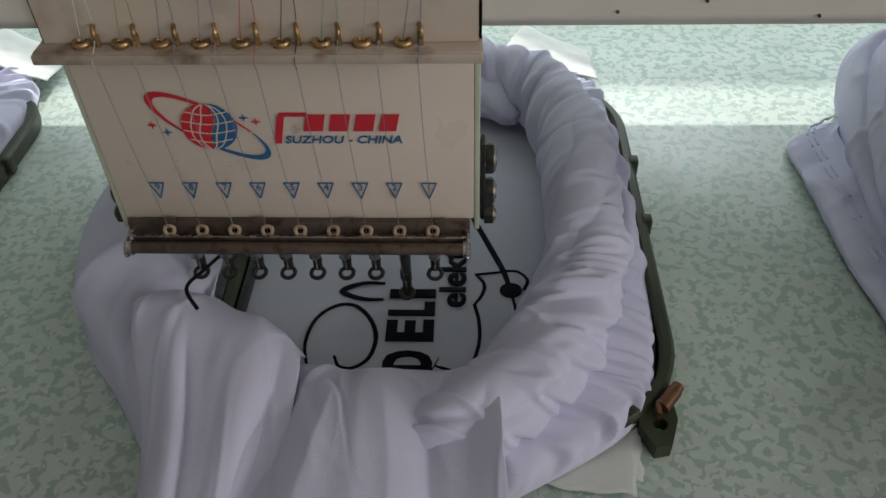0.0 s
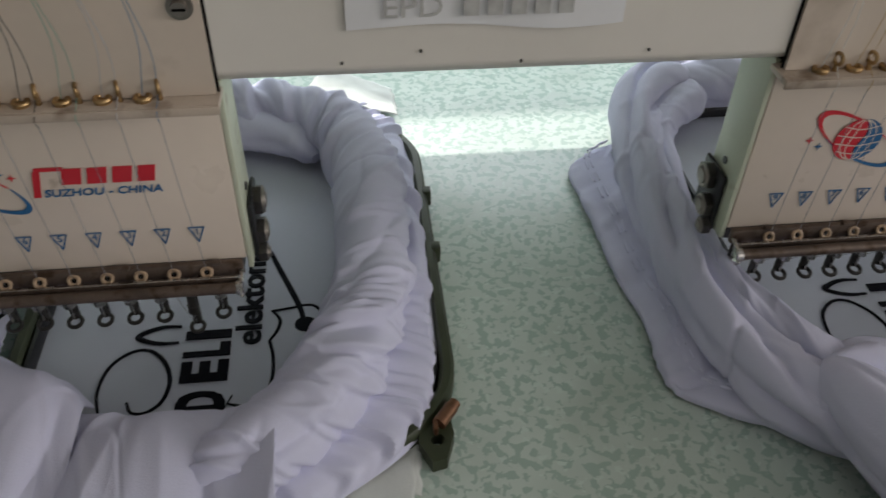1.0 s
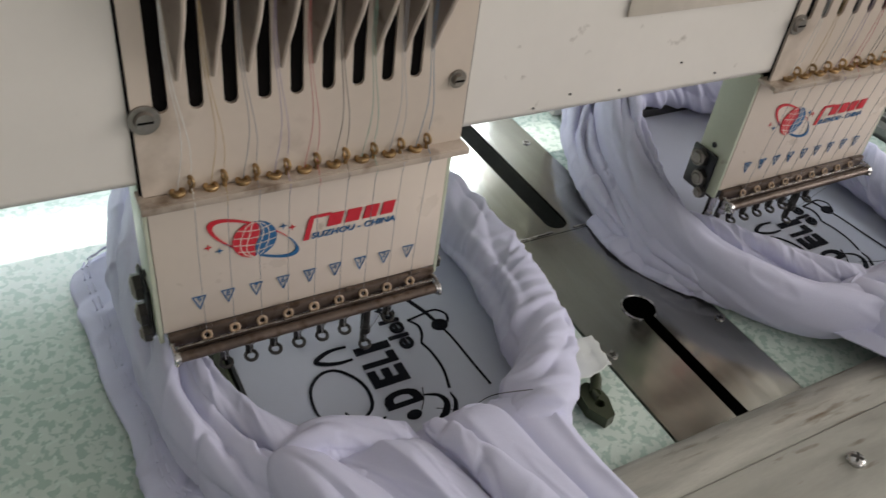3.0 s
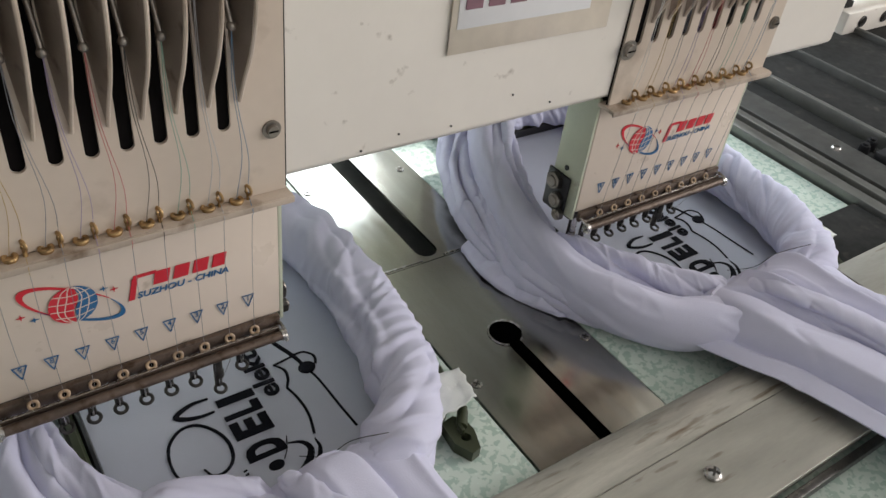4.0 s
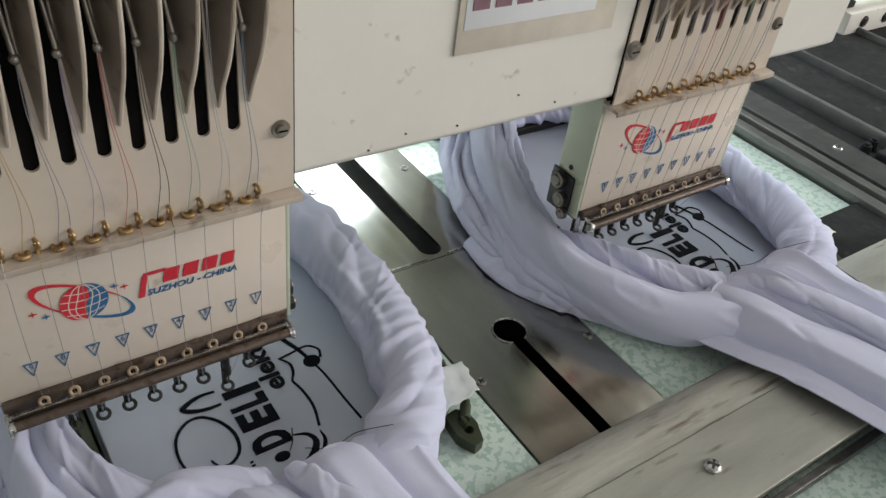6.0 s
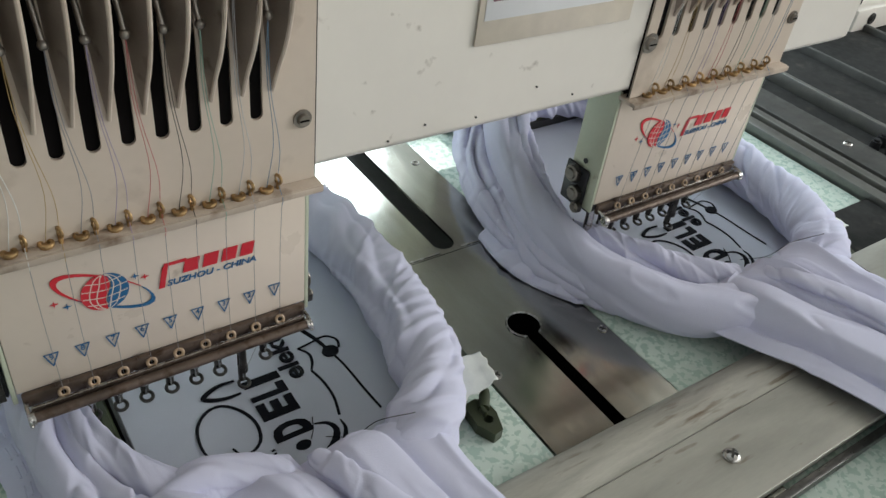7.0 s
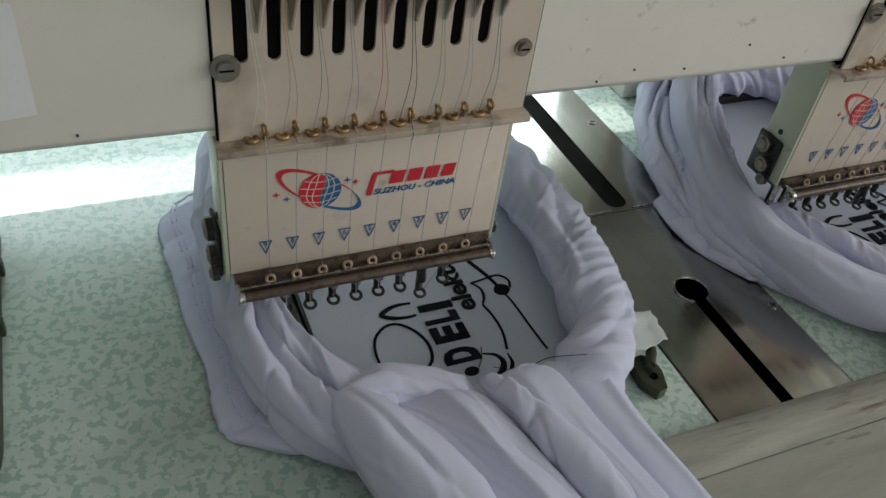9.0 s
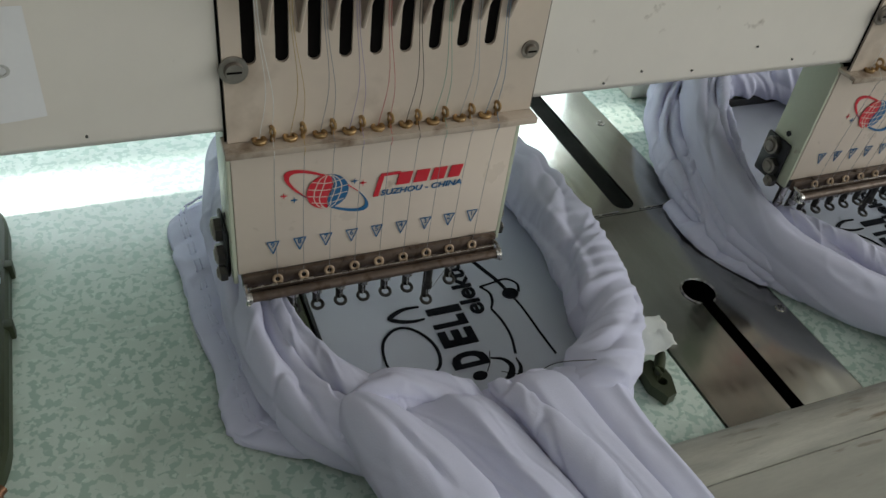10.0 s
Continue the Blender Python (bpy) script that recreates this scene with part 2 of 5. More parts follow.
def slab(bm, outer, z0, z1, holes=()):
    """A plate in the plan with holes through it."""
    b = bmesh.new()
    loops = []
    for pts in (outer, *holes):
        vs = [b.verts.new((x, y, z1)) for x, y in pts]
        loops += [b.edges.new((vs[i], vs[(i + 1) % len(vs)])) for i in range(len(vs))]
    bmesh.ops.triangle_fill(b, use_beauty=True, edges=loops, normal=(0, 0, 1))
    g = bmesh.ops.extrude_face_region(b, geom=b.faces[:])
    for v in g["geom"]:
        if isinstance(v, bmesh.types.BMVert):
            v.co.z = z0
    bmesh.ops.recalc_face_normals(b, faces=b.faces[:])
    join(bm, b)
    return bm


def upright(bm, outline, y0, y1, holes=()):
    """A plate standing in the x-z plane between y0 and y1."""
    b = bmesh.new()
    slab(b, outline, -y1, -y0, holes)
    join(bm, b, Matrix(((1, 0, 0, 0), (0, 0, -1, 0), (0, 1, 0, 0), (0, 0, 0, 1))))
    bmesh.ops.recalc_face_normals(bm, faces=bm.faces[:])
    return bm


def rounded(cx, cy, hx, hy, r, n=8):
    pts = []
    for sx, sy, a0 in ((1, 1, 0), (-1, 1, 90), (-1, -1, 180), (1, -1, 270)):
        for i in range(n + 1):
            a = radians(a0 + 90 * i / n)
            pts.append((cx + sx * (hx - r) + r * math.cos(a), cy + sy * (hy - r) + r * math.sin(a)))
    return pts


def circle(cx, cy, r, n=24):
    return [(cx + r * math.cos(2 * math.pi * i / n), cy + r * math.sin(2 * math.pi * i / n)) for i in range(n)]


def thing(name, label, category, group="", at=(0, 0, 0), kind=""):
    e = new(name)
    e.empty_display_size = 0.02
    e.location = at
    return tagged(e, label, category, group, kind)


def mesh_object(name, bm, mat, smooth=True):
    me = bpy.data.meshes.new(name)
    bm.to_mesh(me)
    bm.free()
    me.materials.append(mat)
    if smooth:
        me.shade_smooth()
        me.set_sharp_from_angle(angle=radians(38))
    return new(name, me)


def part(name, bm, mat, parent, label="", smooth=True):
    ob = mesh_object(name, bm, mat, smooth)
    ob.parent = parent
    return tagged(ob, label)


def lettering(text, size, extrude=0.0003, shear=0.0, bold=0.0):
    """A flat mesh of words in the built-in font, in the x-y plane, centred."""
    cu = bpy.data.curves.new("words", "FONT")
    cu.body, cu.size, cu.extrude, cu.shear, cu.offset = text, size, extrude, shear, bold
    cu.align_x, cu.align_y, cu.resolution_u = "CENTER", "CENTER", 3
    ob = bpy.data.objects.new("words", cu)
    scene.collection.objects.link(ob)
    bpy.context.view_layer.update()
    me = bpy.data.meshes.new_from_object(ob.evaluated_get(bpy.context.evaluated_depsgraph_get()))
    bpy.data.objects.remove(ob)
    bm = bmesh.new()
    bm.from_mesh(me)
    bpy.data.meshes.remove(me)
    return bm


def fitted(bm, x0, x1, y0, y1):
    """Scales a flat mesh to fill the given box of its plane."""
    xs, ys = [v.co.x for v in bm.verts], [v.co.y for v in bm.verts]
    for v in bm.verts:
        v.co.x = x0 + (v.co.x - min(xs)) / (max(xs) - min(xs)) * (x1 - x0)
        v.co.y = y0 + (v.co.y - min(ys)) / (max(ys) - min(ys)) * (y1 - y0)
    return bm


def stand(bm, y):
    """Turns a flat mesh of the x-y plane upright, facing the front, at depth y."""
    bm.transform(Matrix(((1, 0, 0, 0), (0, 0, -1, y), (0, 1, 0, 0), (0, 0, 0, 1))))
    return bm


# ---- room shell, unseen ----
def room():
    tagged(mesh_object("floor", box(bmesh.new(), -3.2, 4.2, -3.2, 1.9, -0.95, -0.85), CONCRETE), "grey concrete workshop floor", "floor", kind="structure")
    # unseen ceiling, added as a bounce surface over the machine
    tagged(mesh_object("ceiling", box(bmesh.new(), -3.2, 4.2, -3.2, 1.9, 2.35, 2.45), CEILING), "unseen pale ceiling added to bounce light down", "ceiling", kind="structure")
    # unseen wall; openings and pier are laid out to shape sun and sky light
    bm = bmesh.new()
    upright(bm, [(-3.2, -0.85), (4.2, -0.85), (4.2, 2.35), (-3.2, 2.35)], 1.7, 1.8, [[(-1.9, 0.7), (-1.9, 2.15), (1.2, 2.15), (1.2, 0.7)], [(1.3, 0.7), (1.3, 2.15), (2.7, 2.15), (2.7, 0.7)]])
    tagged(mesh_object("wall_north", bm, WALL, False), "unseen plaster wall, two openings and pier shaped for the sun", "wall", kind="structure")
    # unseen wall; its opening is made up for the front fill
    bm = bmesh.new()
    upright(bm, [(-3.2, -0.85), (4.2, -0.85), (4.2, 2.35), (-3.2, 2.35)], -3.1, -3.0, [[(0.4, 0.05), (0.4, 2.0), (3.4, 2.0), (3.4, 0.05)]])
    tagged(mesh_object("wall_south", bm, WALL, False), "unseen plaster wall, opening added for the front fill lamp", "wall", kind="structure")
    tagged(mesh_object("wall_west", box(bmesh.new(), -3.2, -3.1, -3.0, 1.7, -0.85, 2.35), WALL), "plain plaster wall", "wall", kind="structure")
    # unseen wall; its opening is made up for the side key
    bm = bmesh.new()
    b = bmesh.new()
    slab(b, [(-3.0, -0.85), (1.7, -0.85), (1.7, 2.35), (-3.0, 2.35)], 4.0, 4.1, [[(-2.6, 0.65), (-2.6, 2.05), (-0.4, 2.05), (-0.4, 0.65)]])
    join(bm, b, Matrix(((0, 0, 1, 0), (1, 0, 0, 0), (0, 1, 0, 0), (0, 0, 0, 1))))
    tagged(mesh_object("wall_east", bm, WALL, False), "unseen plaster wall, opening added for the side key lamp", "wall", kind="structure")
    # unseen bar, added to end the sun patch on the table behind the beam
    tagged(mesh_object("window_1", box(bmesh.new(), -1.9, 1.2, 1.725, 1.775, 1.334, 1.434, 0.004), BEAM_PAINT), "unseen painted bar added to cut the sun patch short", "window", kind="structure")
    # unseen sun blocker, added so no sun patch lands past the beam's end
    tagged(mesh_object("canopy", box(bmesh.new(), 1.25, 3.2, 1.801, 3.4, 2.2, 2.26, 0.004), WALL), "unseen board added to keep the sun off the rails", "canopy", kind="structure")


room()


# ---- machine table ----
def table_things():
    t = thing("machine_table", "pale green speckled laminate table of an embroidery machine", "table", at=(0, 0, 0))
    part("table_panel", box(bmesh.new(), -1.5, 0.7425, -0.62, 0.95, -0.03, 0, 0.0008), LAMINATE, t)
    part("table_panel", box(bmesh.new(), 0.8885, 1.345, -0.62, 0.95, -0.03, 0, 0.0008), LAMINATE, t)
    part("apron", box(bmesh.new(), -1.5, 1.6, -0.60, -0.57, -0.16, -0.031, 0.002), RAIL_GREY, t)
    part("apron", box(bmesh.new(), -1.5, 1.6, 0.90, 0.93, -0.16, -0.031, 0.002), RAIL_GREY, t)
    for x in (-1.4, 1.45):
        for y in (-0.52, 0.85):
            part("leg", box(bmesh.new(), x - 0.04, x + 0.04, y - 0.04, y + 0.04, -0.85, -0.031, 0.004), RAIL_GREY, t)
    # black tray paints the shade below the strip's front hole
    part("tray", box(bmesh.new(), 0.73, 0.90, -0.60, 0.93, -0.075, -0.055, 0.001), RECESS_SHADE, t)
    part("rear_tray", box(bmesh.new(), 0.735, 0.895, 0.10, 0.93, -0.0315, -0.030, 0.0003), RAIL_GREY, t)
    s = thing("cover_strip", "brushed stainless cover strip let into the table", "cover plate", at=(0, 0, 0))
    cx, cy, r = 0.815, -0.026, 0.0165
    hw = 0.0068
    a0 = math.asin(hw / r)
    hole = [(cx + hw, -0.40), (cx + hw, cy - r * math.cos(a0))]
    hole += [(cx + r * math.sin(a), cy - r * math.cos(a)) for a in [a0 + (2 * math.pi - 2 * a0) * i / 26 for i in range(1, 26)]]
    hole += [(cx - hw, cy - r * math.cos(a0)), (cx - hw, -0.40)]
    part("front_sheet", slab(bmesh.new(), [(0.7445, -0.61), (0.8865, -0.61), (0.8865, 0.0955), (0.7445, 0.0955)], -0.0025, 0.0006, [hole]), STRIP_METAL, s, smooth=False)
    slot = [(0.8285, 0.115), (0.8285, 0.80), (0.8035, 0.80), (0.8035, 0.115)] + [(0.816 + 0.0125 * math.cos(a), 0.115 + 0.0125 * math.sin(a)) for a in [math.pi + math.pi * i / 10 for i in range(1, 10)]]
    part("rear_sheet", slab(bmesh.new(), [(0.7445, 0.0965), (0.8865, 0.0965), (0.8865, 0.94), (0.7445, 0.94)], -0.0025, 0.0006, [slot]), STRIP_METAL, s, smooth=False)
    rim = bmesh.new()
    wire(rim, [(cx + r * math.sin(a), cy - r * math.cos(a), 0.0012) for a in [a0 + (2 * math.pi - 2 * a0) * i / 12 for i in range(13)]], 0.0009, 40)
    part("hole_rim", rim, STEEL, s)
    for x, y in ((0.753, -0.066), (0.880, -0.066), (0.752, 0.098), (0.752, 0.258), (0.873, 0.258), (0.752, -0.42), (0.880, -0.42), (0.752, 0.6), (0.873, 0.6)):
        sc = thing("countersunk_screw", "small cross-head steel screw in the cover strip", "screw", "screws of the cover strip", (x, y, 0.0007))
        screw_head(sc, 0.0052, 0.0011)
    part("joint_bar", box(bmesh.new(), 0.7452, 0.803, 0.0985, 0.1005, 0.0007, 0.0016, 0.0004), STEEL, s)
    part("joint_bar", box(bmesh.new(), 0.829, 0.8858, 0.0985, 0.1005, 0.0007, 0.0016, 0.0004), STEEL, s)


def screw_head(parent, r, h, mat=None, dome=0.0):
    bm = bmesh.new()
    rod(bm, (0, 0, -0.002), (0, 0, h), r, 20, r * 0.9)
    if dome:
        b = bmesh.new()
        bmesh.ops.create_uvsphere(b, u_segments=18, v_segments=8, radius=r * 0.92)
        b.transform(Matrix.Translation((0, 0, h)) @ Matrix.Diagonal((1, 1, dome, 1)))
        join(bm, b)
    part("screw_head", bm, mat or STEEL, parent)
    # dark bars laid on the head paint the shade of a cross recess
    bm = bmesh.new()
    top = h + r * 0.92 * dome
    box(bm, -r * 0.6, r * 0.6, -r * 0.12, r * 0.12, top - 0.0004, top + 0.00025)
    box(bm, -r * 0.12, r * 0.12, -r * 0.6, r * 0.6, top - 0.0004, top + 0.0003)
    bm.transform(Matrix.Rotation(0.6, 4, "Z"))
    part("cross_slot", bm, DARK_STEEL, parent, smooth=False)


table_things()


# ---- side carriage beyond the table ----
def side_carriage():
    c = thing("side_carriage", "dark grey steel guide rails of the frame drive", "machine rail")
    for name, x0, x1, z0, z1, mat in (("rail_base", 1.3475, 2.3, -0.04, -0.012, RAIL_DARK), ("outer_rail", 1.350, 1.370, -0.011, 0.012, RAIL_GREY), ("groove_rail", 1.3715, 1.386, -0.011, 0.001, RAIL_DARK), ("inner_rail", 1.3875, 1.403, -0.011, 0.010, RAIL_GREY), ("groove_rail", 1.4045, 1.414, -0.011, -0.002, RAIL_DARK), ("screw_plate", 1.4155, 1.472, -0.011, 0.008, RAIL_PLATE), ("groove_rail", 1.4735, 1.530, -0.011, -0.003, RAIL_DARK), ("edge_rail", 1.5315, 1.541, -0.011, 0.016, RAIL_GREY), ("cover_plate", 1.5425, 1.655, -0.011, 0.009, RAIL_DARK), ("edge_rail", 1.6565, 1.664, -0.011, 0.021, RAIL_PLATE), ("raised_cover", 1.6655, 1.845, -0.011, 0.017, RAIL_DARK), ("edge_rail", 1.8465, 1.856, -0.011, 0.026, RAIL_PLATE), ("far_cover", 1.8575, 2.29, -0.011, 0.012, RAIL_DARK)):
        part(name, box(bmesh.new(), x0, x1, -0.60, 0.94, z0, z1, 0.0015), mat, c)
    for y in (0.0, 0.30, -0.30):
        b = bmesh.new()
        box(b, 1.482, 1.520, y - 0.030, y + 0.012, -0.0035, 0.014, 0.003)
        part("stop_block", b, BLACK, c)
        for dx, dy in ((1.488, 0.030), (1.512, 0.034)):
            b = bmesh.new()
            rod(b, (dx, y + dy, -0.004), (dx, y + dy, 0.012), 0.0085, 16, 0.007)
            rod(b, (dx, y + dy, 0.012), (dx, y + dy, 0.015), 0.0045, 12)
            part("stop_pin", b, BLACK, c)
    for x, y in ((1.443, 0.046), (1.443, -0.25), (1.443, 0.35)):
        sc = thing("pan_head_screw", "small round-head steel screw on the guide rail", "screw", "screws of the rail", (x, y, 0.0085))
        screw_head(sc, 0.0075, 0.0015, dome=0.35)
    k = thing("drive_arm_plate", "dark steel arm plate beside the table edge", "machine plate")
    part("plate", box(bmesh.new(), 1.19, 1.3490, -0.118, -0.047, 0.0008, 0.0045, 0.0008), RAIL_DARK, k)
    for y in (-0.065, -0.10):
        b = bmesh.new()
        rod(b, (1.22, y, 0.0044), (1.22, y, 0.0062), 0.005, 16)
        part("bolt", b, DARK_STEEL, k)
    br = thing("end_bracket", "cream bracket with bolts at the beam's end", "bracket", at=(0, 0, 0))
    part("block", box(bmesh.new(), 1.81, 2.12, 0.29, 0.36, 0.0125, 0.056, 0.004), BEAM_PAINT, br)
    for x in (1.86, 1.93, 2.0):
        b = bmesh.new()
        ring(b, (x, 0.289, 0.036), 0.0085, 0.0022, (0, 1, 0))
        rod(b, (x, 0.292, 0.036), (x, 0.286, 0.036), 0.0065, 14)
        part("bolt", b, DARK_STEEL, br)
    part("upper_block", box(bmesh.new(), 1.96, 2.12, 0.30, 0.38, 0.0565, 0.13, 0.004), BEAM_PAINT, br)
    part("drive_rod", rod(bmesh.new(), (1.70, 0.325, 0.078), (1.959, 0.325, 0.078), 0.011, 18), STEEL, br, "bright steel drive rod")
    part("rod_stand", box(bmesh.new(), 1.815, 1.845, 0.31, 0.34, 0.0565, 0.068, 0.001), RAIL_DARK, br)


side_carriage()


# ---- beam ----
def beam():
    b = thing("machine_beam", "long off-white painted sheet metal beam", "machine beam")
    prof = [(-0.006, 0.222), (0.003, 0.214), (0.447, 0.214), (0.451, 0.218), (0.451, 0.45), (-0.006, 0.45)]
    bm = bmesh.new()
    x0, x1 = -1.45, 1.213
    rows = [[bm.verts.new((x, y, z)) for y, z in prof] for x in (x0, x1)]
    n = len(prof)
    for j in range(n):
        bm.faces.new((rows[0][j], rows[0][(j + 1) % n], rows[1][(j + 1) % n], rows[1][j]))
    bm.faces.new(rows[0]), bm.faces.new(rows[1])
    bmesh.ops.recalc_face_normals(bm, faces=bm.faces[:])
    bmesh.ops.bevel(bm, geom=bm.edges[:], offset=0.0025, segments=2, affect="EDGES", profile=0.5)
    part("beam_shell", bm, BEAM_PAINT, b)
    # small dark discs stand for the holes and marks in the beam's face
    for x, z in ((0.204, 0.231), (0.321, 0.227), (0.255, 0.2235), (0.69, 0.232), (0.735, 0.2285), (0.79, 0.243), (0.165, 0.226), (0.66, 0.2255), (0.83, 0.229)):
        s = bmesh.new()
        rod(s, (x, -0.0055, z), (x, -0.0070, z), 0.0008, 10)
        part("rivet", s, DARK_STEEL, b)
    for x in (-1.0, 1.0):
        part("beam_post", box(bmesh.new(), x - 0.06, x + 0.06, 0.30, 0.44, 0.0003, 0.2138, 0.004), BEAM_PAINT, b)


beam()


def notices():
    n = thing("paper_notice", "white paper notice with pencilled capitals taped to the beam", "notice", at=(0.236, -0.0068, 0.275))
    bm = bmesh.new()
    nx, nz = 24, 12
    g = [[bm.verts.new(((i / nx - 0.5) * 0.136, -0.0006 - 0.0016 * (0.5 + 0.5 * math.sin(i * 0.42)) * (1 - j / nz) ** 2, (j / nz - 0.5) * 0.062 + 0.002 * math.sin(i * 0.25) * (1 - j / nz))) for i in range(nx + 1)] for j in range(nz + 1)]
    for j in range(nz):
        for i in range(nx):
            bm.faces.new((g[j][i], g[j][i + 1], g[j + 1][i + 1], g[j + 1][i]))
    part("sheet", bm, PAPER, n)
    part("wording", stand(fitted(lettering("EPC QUALIFED", 0.01, 0.0002), -0.058, 0.056, -0.008, 0.002), -0.0026), PENCIL, n, "grey outlined capitals", False)
    part("wording", stand(fitted(lettering("EPD", 0.01, 0.0002), -0.050, -0.022, -0.0245, -0.0145), -0.003), PENCIL, n, "grey outlined capitals", False)
    bm = bmesh.new()
    for i in range(5):
        box(bm, -0.012 + i * 0.0115, -0.0045 + i * 0.0115, -0.0037, -0.0033, -0.0245, -0.0145, 0.0001)
    part("word_bar", bm, PENCIL, n, "grey pencilled bars", False)
    bm = bmesh.new()
    rnd = random.Random(4)
    for i in range(110):
        a = -1.15 + 2.3 * i / 109
        x = 0.022 + 0.0235 * math.sin(a)
        z = 0.0275 - 0.0075 * math.cos(a)
        l = rnd.uniform(0.002, 0.0045)
        rod(bm, (x + rnd.uniform(-0.0015, 0.0015), -0.0026, z - l), (x, -0.0026, z + 0.006 * math.cos(a) + 0.001), 0.0006, 5)
    tagged(part("stamp", bm, PRINT_GREEN, n, "dark green brush-like stamp", False), kind="stuff")
    m = thing("taped_label", "printed paper label under yellowed tape on the beam", "label", at=(0.797, -0.0068, 0.326))
    part("tape", box(bmesh.new(), -0.074, 0.075, -0.0012, -0.0004, -0.040, 0.03, 0.0002), TAPE, m)
    part("sheet", box(bmesh.new(), -0.069, 0.052, -0.0018, -0.00125, -0.022, 0.03, 0.0001), PAPER, m)
    bm = bmesh.new()
    for i in range(6):
        box(bm, -0.064 + i * 0.019, -0.050 + i * 0.019, -0.0026, -0.00185, -0.0085, 0.016, 0.0002)
        box(bm, -0.060 + i * 0.019, -0.054 + i * 0.019, -0.0030, -0.00265, -0.0010, 0.010, 0.0001)
    part("print_bar", bm, PRINT_MAUVE, m, "dark mauve printed bars", False)


notices()


# ---- embroidery heads ----
PITCH = 0.01895


def needle_x(k):
    return (5 - k) * PITCH


def star(bm, x, z, r):
    pts = []
    for i in range(8):
        a = math.pi / 4 * i + math.pi / 2
        q = r if i % 2 == 0 else r * 0.28
        pts.append((x + q * math.cos(a), z + q * math.sin(a)))
    return slab(bm, pts, 0.0002, 0.0006)


def satin_line(pts, w, n=24):
    """A thin flat printed line along pts in the plan."""
    P = catmull(pts, n)
    bm = bmesh.new()
    rows = []
    for i in range(n):
        d = P[min(i + 1, n - 1)] - P[max(i - 1, 0)]
        d = d / (np.hypot(*d) + 1e-9) * w / 2
        rows.append([bm.verts.new((P[i][0] - d[1], P[i][1] + d[0], 0)), bm.verts.new((P[i][0] + d[1], P[i][1] - d[0], 0))])
    for i in range(n - 1):
        bm.faces.new((rows[i][0], rows[i + 1][0], rows[i + 1][1], rows[i][1]))
    return bm


def emblem(head):
    """Two-coloured globe with an orbit band, block wordmark and place name."""
    cx, cz, R = -0.0375, 0.1600, 0.0142
    tilt = radians(-33)
    def band(a0, a1, w0, w1):
        pts_o, pts_i = [], []
        for i in range(25):
            a = a0 + (a1 - a0) * i / 24
            w = w0 + (w1 - w0) * math.sin(math.pi * i / 24)
            for lst, k in ((pts_o, 1.0), (pts_i, 1.0)):
                ex = 0.0348 if lst is pts_o else 0.0348 - w
                ez = 0.0112 if lst is pts_o else 0.0112 - w * 0.45
                x, z = ex * math.cos(a), ez * math.sin(a)
                lst.append((cx + x * math.cos(tilt) - z * math.sin(tilt), cz + x * math.sin(tilt) + z * math.cos(tilt)))
        return slab(bmesh.new(), pts_o + pts_i[::-1], 0.0002, 0.0006)
    def half(sign):
        pts = []
        for i in range(25):
            zz = -1 + i / 12
            pts.append((cx + (0.0022 + R * 0.16 * math.sin(zz * 3.0)) * math.sqrt(max(0.0, 1 - zz * zz)) + sign * 0.0004, cz + zz * R))
        for i in range(25):
            a = math.pi / 2 - math.pi * i / 24
            pts.append((cx + sign * (R * math.cos(a) + 0.0004), cz + R * math.sin(a)))
        return slab(bmesh.new(), pts, 0.0002, 0.0006)
    part("emblem_band", stand(band(radians(55), radians(272), 0.0009, 0.0042), -0.0003), INK_RED, head, "red printed orbit band", False)
    part("emblem_band", stand(band(radians(238), radians(412), 0.0009, 0.0040), -0.0003), INK_BLUE, head, "blue printed orbit band", False)
    part("emblem_globe", stand(half(-1), -0.0005), INK_RED, head, "red half of a printed globe", False)
    part("emblem_globe", stand(half(1), -0.0005), INK_BLUE, head, "blue half of a printed globe", False)
    for x, z, mat in ((-0.0675, 0.1610, INK_RED), (-0.0605, 0.1565, INK_BLUE), (-0.0185, 0.1655, INK_BLUE), (-0.0125, 0.1630, INK_RED)):
        part("emblem_star", stand(star(bmesh.new(), x, z, 0.0026), -0.0003), mat, head, "small printed star", False)
    for u in (-0.66, -0.33, 0.33, 0.66):
        part("emblem_line", stand(satin_line([(cx + u * R * math.cos(a) + R * 0.16 * math.sin(math.sin(a) * 3) * (1 - abs(u)), cz + R * math.sin(a)) for a in (-1.45, -0.9, -0.4, 0, 0.4, 0.9, 1.45)], 0.0007), -0.0012), CREAM, head, "thin cream grid line", False)
    for zz in (-0.6, -0.2, 0.2, 0.6):
        w = math.sqrt(1 - zz * zz) * R
        part("emblem_line", stand(satin_line([(cx - w, cz + zz * R + 0.0012), (cx, cz + zz * R - 0.001), (cx + w, cz + zz * R + 0.0012)], 0.0007), -0.0014), CREAM, head, "thin cream grid line", False)
    z0, z1, sh = 0.1572, 0.1662, 0.22
    def bar(xa, xb, za, zb):
        bm = bmesh.new()
        slab(bm, [(xa + (za - z0) * sh, za), (xb + (za - z0) * sh, za), (xb + (zb - z0) * sh, zb), (xa + (zb - z0) * sh, zb)], 0.0002, 0.0006)
        part("emblem_block", stand(bm, -0.0003), INK_RED, head, "red slanted block shape", False)
    bar(-0.0030, 0.0008, 0.1495, z1), bar(-0.0022, 0.0125, z1 + 0.0001, z1 + 0.0024)
    x = 0.0118
